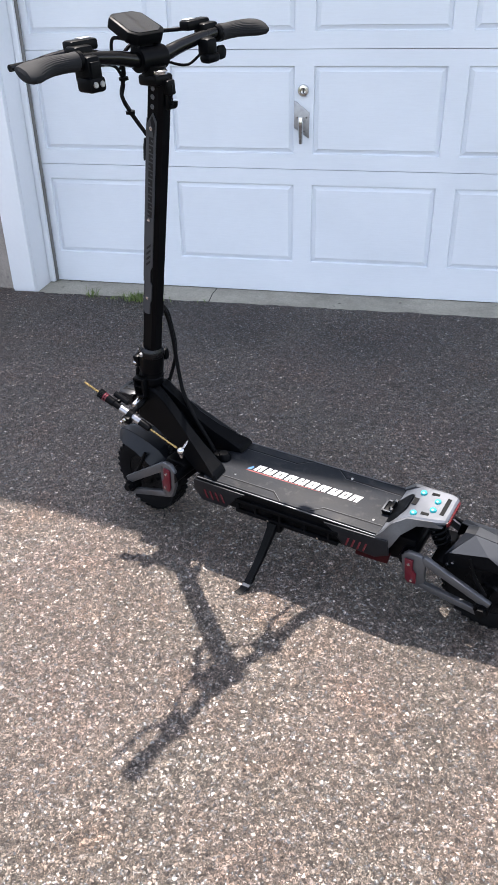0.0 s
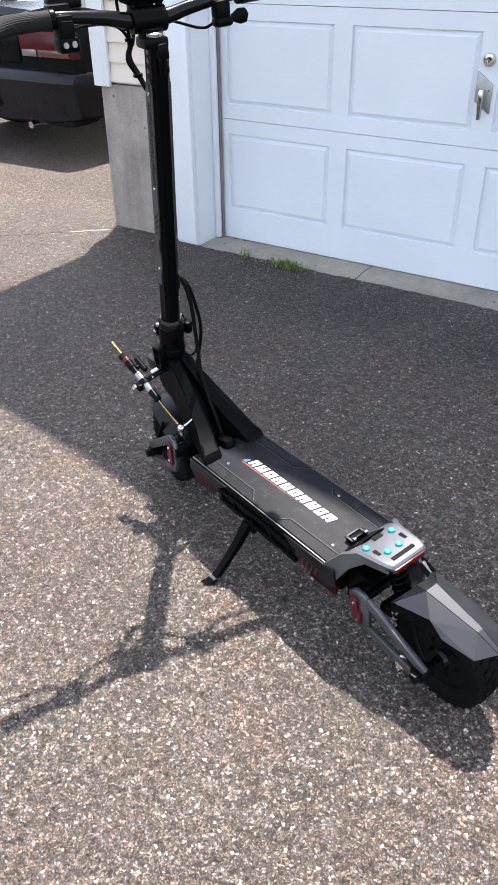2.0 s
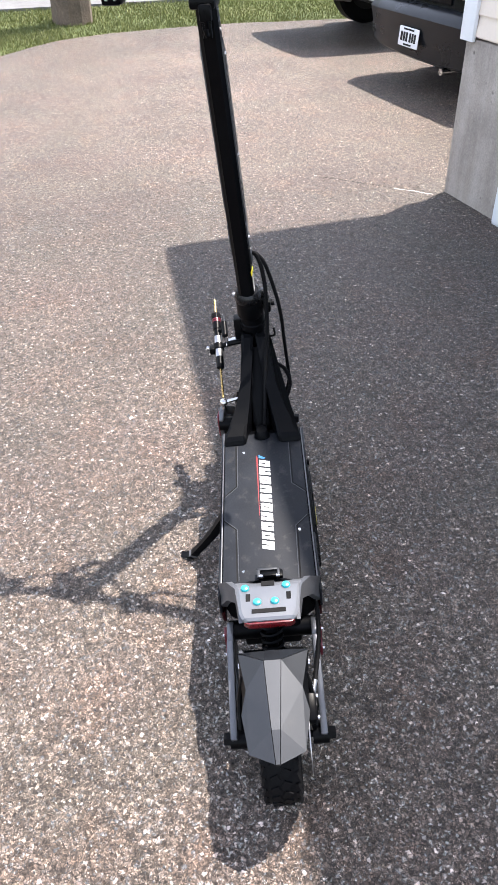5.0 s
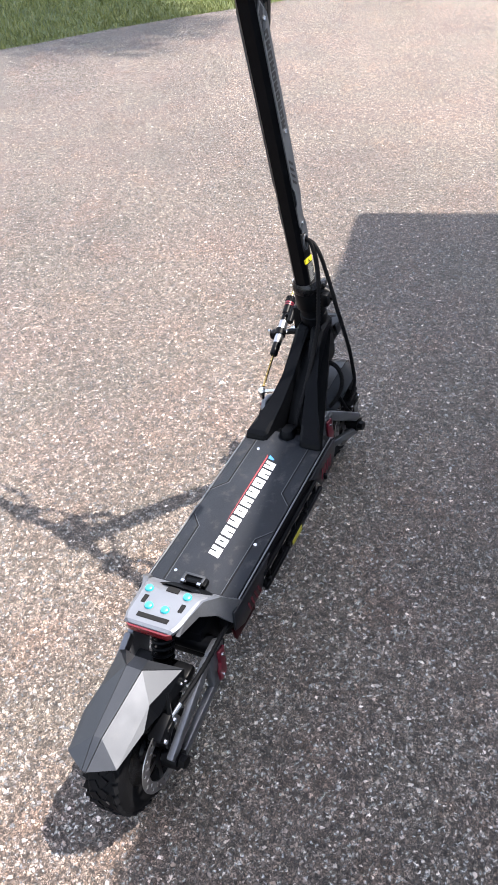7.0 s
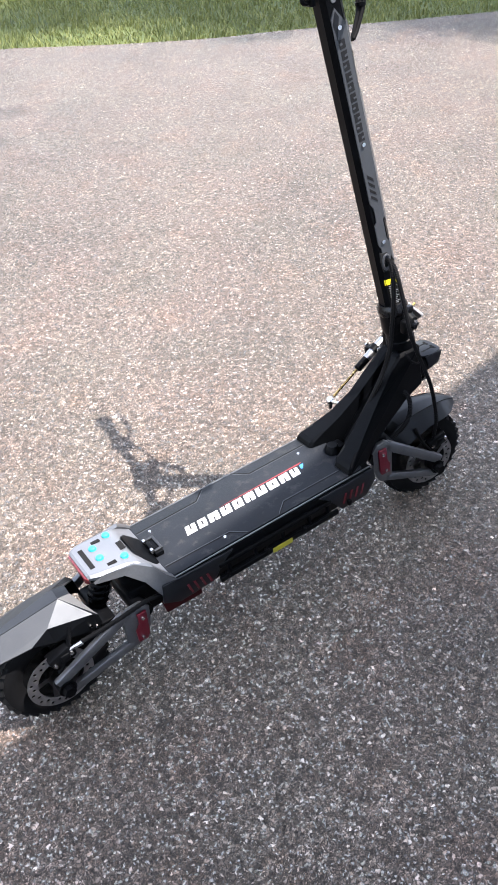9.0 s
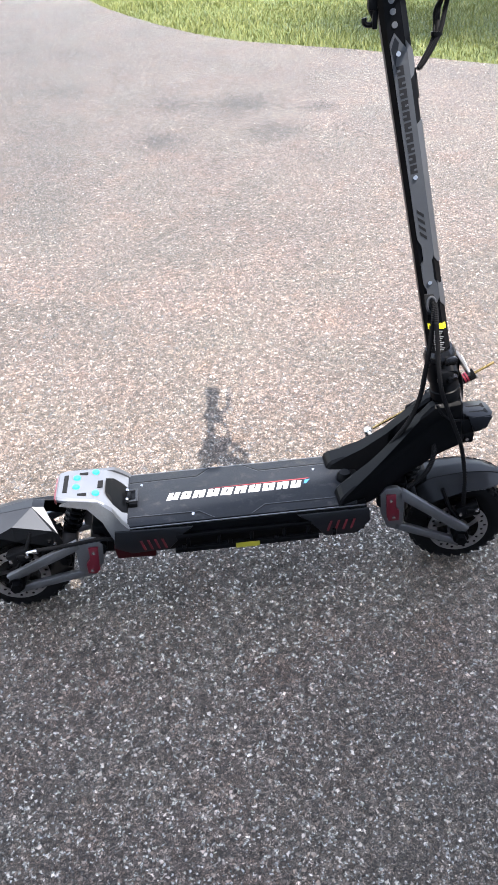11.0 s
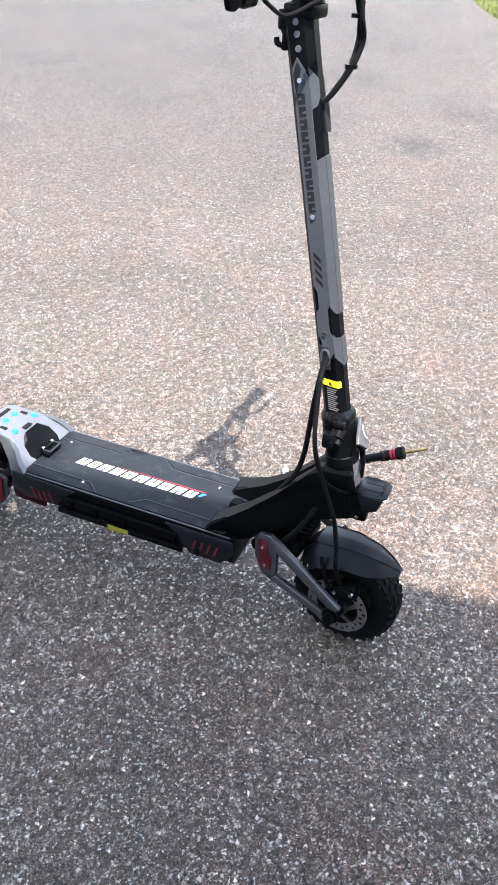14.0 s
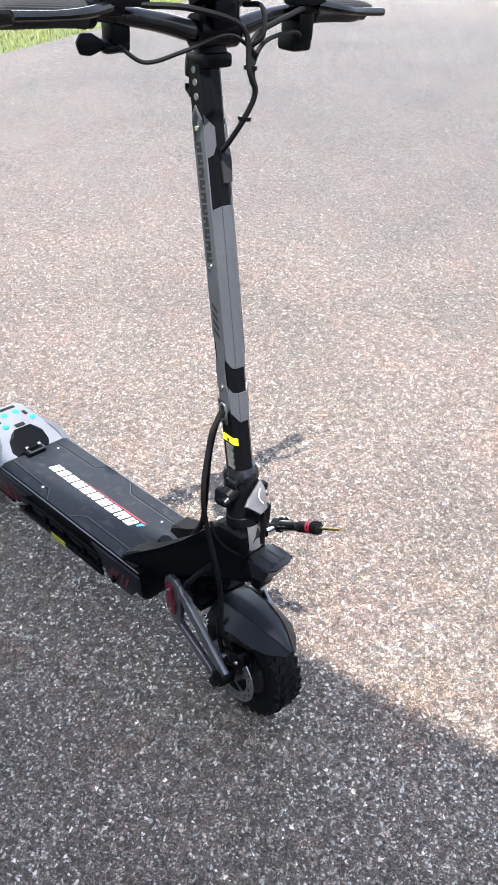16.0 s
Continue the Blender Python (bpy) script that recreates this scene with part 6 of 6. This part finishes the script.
tube(bm, [(0.440, -0.054, 0.478), (0.456, -0.056, 0.453), (0.479, -0.050, 0.435), (0.500, -0.038, 0.424), (0.520, -0.020, 0.412)], 0.0030, 8, 8)
part("lamp_lead", bm, RUBBER, scooter, "thin black lead to the headlight")

# ---- steering damper ----
D0, D1 = Vector((0.329, 0.096, 0.331)), Vector((0.631, 0.108, 0.483))
bm = bmesh.new()
turned(bm, D0.lerp(D1, 0.31), D0.lerp(D1, 0.85), [(0, 0.006), (0.02, 0.0105), (0.30, 0.0105), (0.31, 0.0095), (0.70, 0.0095), (0.71, 0.0118), (0.99, 0.0118), (1, 0.007)], 20)
damper = part("steering_damper", bm, BLACK, scooter, "black hydraulic steering damper on a gold rod")
for a, b in ((0.04, 0.32), (0.84, 1.0)):
    bm = bmesh.new()
    rod(bm, D0.lerp(D1, a), D0.lerp(D1, b), 0.0032, 0.0032, 12)
    part("damper_rod", bm, GOLD, damper, "gold rod")
bm = bmesh.new()
turned(bm, D0.lerp(D1, 0.762), D0.lerp(D1, 0.795), [(0, 0.0126), (0.38, 0.0126), (0.44, 0.0112), (0.56, 0.0112), (0.62, 0.0126), (1, 0.0126)], 20)
part("damper_ring", bm, RED, damper, "red adjuster ring")
bm = bmesh.new()
u, w = frame_of(D1 - D0)
for k in range(16):
    a = k * math.pi / 8
    q = 0.0120 * (math.cos(a) * u + math.sin(a) * w)
    rod(bm, D0.lerp(D1, 0.80) + q, D0.lerp(D1, 0.846) + q, 0.0016, 0.0016, 6)
part("damper_knob", bm, SATIN, damper, "knurled black adjuster knob")
bm = bmesh.new()
turned(bm, D0.lerp(D1, 0.42), D0.lerp(D1, 0.62), [(0, 0.0108), (0.02, 0.0112), (0.98, 0.0112), (1, 0.0108)], 20)
part("damper_sleeve", bm, STEEL, damper, "polished sleeve")
bm = bmesh.new()
c = D0.lerp(D1, 0.52)
turned(bm, c - (D1 - D0).normalized() * 0.008, c + (D1 - D0).normalized() * 0.008, [(0, 0.0150), (1, 0.0150)], 20)
box(bm, c + Vector((0.0, 0.018, -0.006)), (0.026, 0.016, 0.020), 0.004)
tube(bm, [c + Vector((0, -0.012, 0.004)), (0.478, 0.060, 0.425), (0.478, 0.030, 0.428)], 0.0075, 10)
part("damper_clamp", bm, BLACK, damper, "black damper bracket")
for d in ((0.0, 0.028, 0.0), (0.012, 0.028, -0.010), (-0.006, -0.022, 0.010)):
    bm = bmesh.new()
    q = c + Vector(d)
    rod(bm, q, q + Vector((0, 0.006 if d[1] > 0 else -0.016, 0)), 0.0058, 0.005, 10)
    part("bolt", bm, CHROME, damper)
bm = bmesh.new()
bmesh.ops.create_icosphere(bm, subdivisions=2, radius=0.0115, matrix=Matrix.Translation(D0))
part("ball_joint", bm, CHROME, damper, "bright ball joint")
bm = bmesh.new()
rod(bm, D0 + Vector((0.0, -0.006, 0.001)), D0 + Vector((0.004, -0.052, 0.008)), 0.0048, 0.0044, 12)
rod(bm, D0 + Vector((0.0038, -0.048, 0.0075)), D0 + Vector((0.0044, -0.058, 0.0085)), 0.0088, 0.0088, 6)
rod(bm, D0 + Vector((0.0, 0, -0.010)), D0 + Vector((0.0, 0, -0.022)), 0.006, 0.005, 10)
part("ball_stud", bm, CHROME, damper, "bright bent stud")
bm = bmesh.new()
turned(bm, D0.lerp(D1, 0.585) + Vector((-0.002, -0.021, 0.012)), D0.lerp(D1, 0.735) + Vector((-0.002, -0.021, 0.012)), [(0, 0.006), (0.05, 0.0085), (0.95, 0.0085), (1, 0.005)], 16)
box(bm, D0.lerp(D1, 0.665) + Vector((-0.001, -0.011, 0.007)), (0.014, 0.016, 0.012), 0.003)
part("damper_reservoir", bm, BLACK, damper, "small black side reservoir")

# ---- headlight ----
bm = bmesh.new()
box(bm, (0.556, 0.0, 0.402), (0.066, 0.064, 0.040), 0.007, Matrix.Rotation(radians(-8), 4, "Y"))
light = part("headlight", bm, SATIN, scooter, "black finned headlight")
for k in range(5):
    bm = bmesh.new()
    box(bm, (0.520 + 0.0060 * k, 0.0, 0.426), (0.0026, 0.046, 0.013), 0.0006)
    part("cooling_fin", bm, FENDER, light)
bm = bmesh.new()
box(bm, (0.590, 0.0, 0.404), (0.006, 0.054, 0.030), 0.003, Matrix.Rotation(radians(-8), 4, "Y"))
part("lens", bm, LENS, light, "dark lens")
bm = bmesh.new()
prism(bm, [(0.548, -0.028), (0.548, 0.028), (0.572, 0.037), (0.604, 0.032), (0.612, 0.020), (0.612, -0.020), (0.604, -0.032), (0.572, -0.037)], 0.4255, 0.4295, "z", 0.001)
for y in (-1, 1):
    prism(bm, [(0.552, 0.428), (0.606, 0.428), (0.596, 0.398), (0.566, 0.392)], y * 0.0335, y * 0.0365, "y", 0.0008)
visor = part("visor", bm, FENDER, light, "dark folded metal hood")
for y in (-0.012, 0.012):
    bm = bmesh.new()
    prism(bm, [(0.560, y - 0.002), (0.592, y - 0.002), (0.597, y - 0.009), (0.601, y - 0.009), (0.601, y + 0.009), (0.597, y + 0.009), (0.592, y + 0.002), (0.560, y + 0.002)], 0.4292, 0.4299, "z")
    part("hood_slot", bm, GROOVE, visor)
bm = bmesh.new()
box(bm, (0.540, 0.0, 0.366), (0.072, 0.046, 0.030), 0.006)
part("bracket", bm, BLACK, light)
for y in (-0.024, 0.024):
    bm = bmesh.new()
    rod(bm, (0.556, y, 0.366), (0.556, y * 1.25, 0.366), 0.0045, 0.004, 10)
    part("bolt", bm, CHROME, light)
light.matrix_basis = Matrix.Translation((-0.026, 0.0, -0.003))

# ---- kickstand ----
bm = bmesh.new()
box(bm, (0.035, 0.085, 0.176), (0.044, 0.050, 0.030), 0.005)
stand = part("kickstand", bm, BLACK, scooter, "black kickstand folded out")
bm = bmesh.new()
rings = []
for p, w, h in (((0.034, 0.106, 0.190), 0.0120, 0.009), ((0.038, 0.118, 0.168), 0.0112, 0.009), ((0.046, 0.142, 0.126), 0.0098, 0.0085), ((0.056, 0.172, 0.082), 0.0092, 0.008), ((0.064, 0.196, 0.050), 0.0092, 0.0075)):
    p = Vector(p)
    rings.append([p + Vector((w * a, h * b, h * b * 0.5)) for a, b in ((-1, -1), (1, -1), (1, 1), (-1, 1))])
loft(bm, rings)
part("stand_leg", bm, SATIN, stand, "tapering black leg")
bm = bmesh.new()
loft(bm, [[Vector(p) + Vector((w * a, h * b, h * b * 0.5)) for a, b in ((-1, -1), (1, -1), (1, 1), (-1, 1))] for p, w, h in (((0.064, 0.196, 0.050), 0.0102, 0.008), ((0.068, 0.208, 0.034), 0.0105, 0.008), ((0.074, 0.222, 0.024), 0.0115, 0.0075), ((0.080, 0.236, 0.022), 0.011, 0.007))])
part("stand_foot", bm, SATIN, stand, "black bent foot")
bm = bmesh.new()
loft(bm, [[Vector(p) + Vector((w * a, h * b, h * b * 0.5)) for a, b in ((-1, -1), (1, -1), (1, 1), (-1, 1))] for p, w, h in (((0.0672, 0.2056, 0.0372), 0.0110, 0.0084), ((0.068, 0.208, 0.034), 0.0111, 0.0084), ((0.0695, 0.2115, 0.0315), 0.0111, 0.0083))])
part("foot_band", bm, PALEMETAL, stand, "worn bright metal band")
bm = bmesh.new()
rod(bm, (0.036, 0.110, 0.184), (0.036, 0.116, 0.184), 0.006, 0.005, 10)
part("bolt", bm, CHROME, stand)

# the front wheel and its fork are turned a little to the right
FORK = ("wheel", "swing_arm", "front_pivot", "shock_absorber", "front_bridge", "fender", "fender_stay")
for ob in list(scooter.children):
    if ob.name.split(".")[0] in FORK:
        mid = sum((v.co for v in ob.data.vertices), Vector()) / len(ob.data.vertices)
        if (ob.matrix_basis @ mid).x > 0.3:
            ob.matrix_basis = steered(-8.0) @ ob.matrix_basis
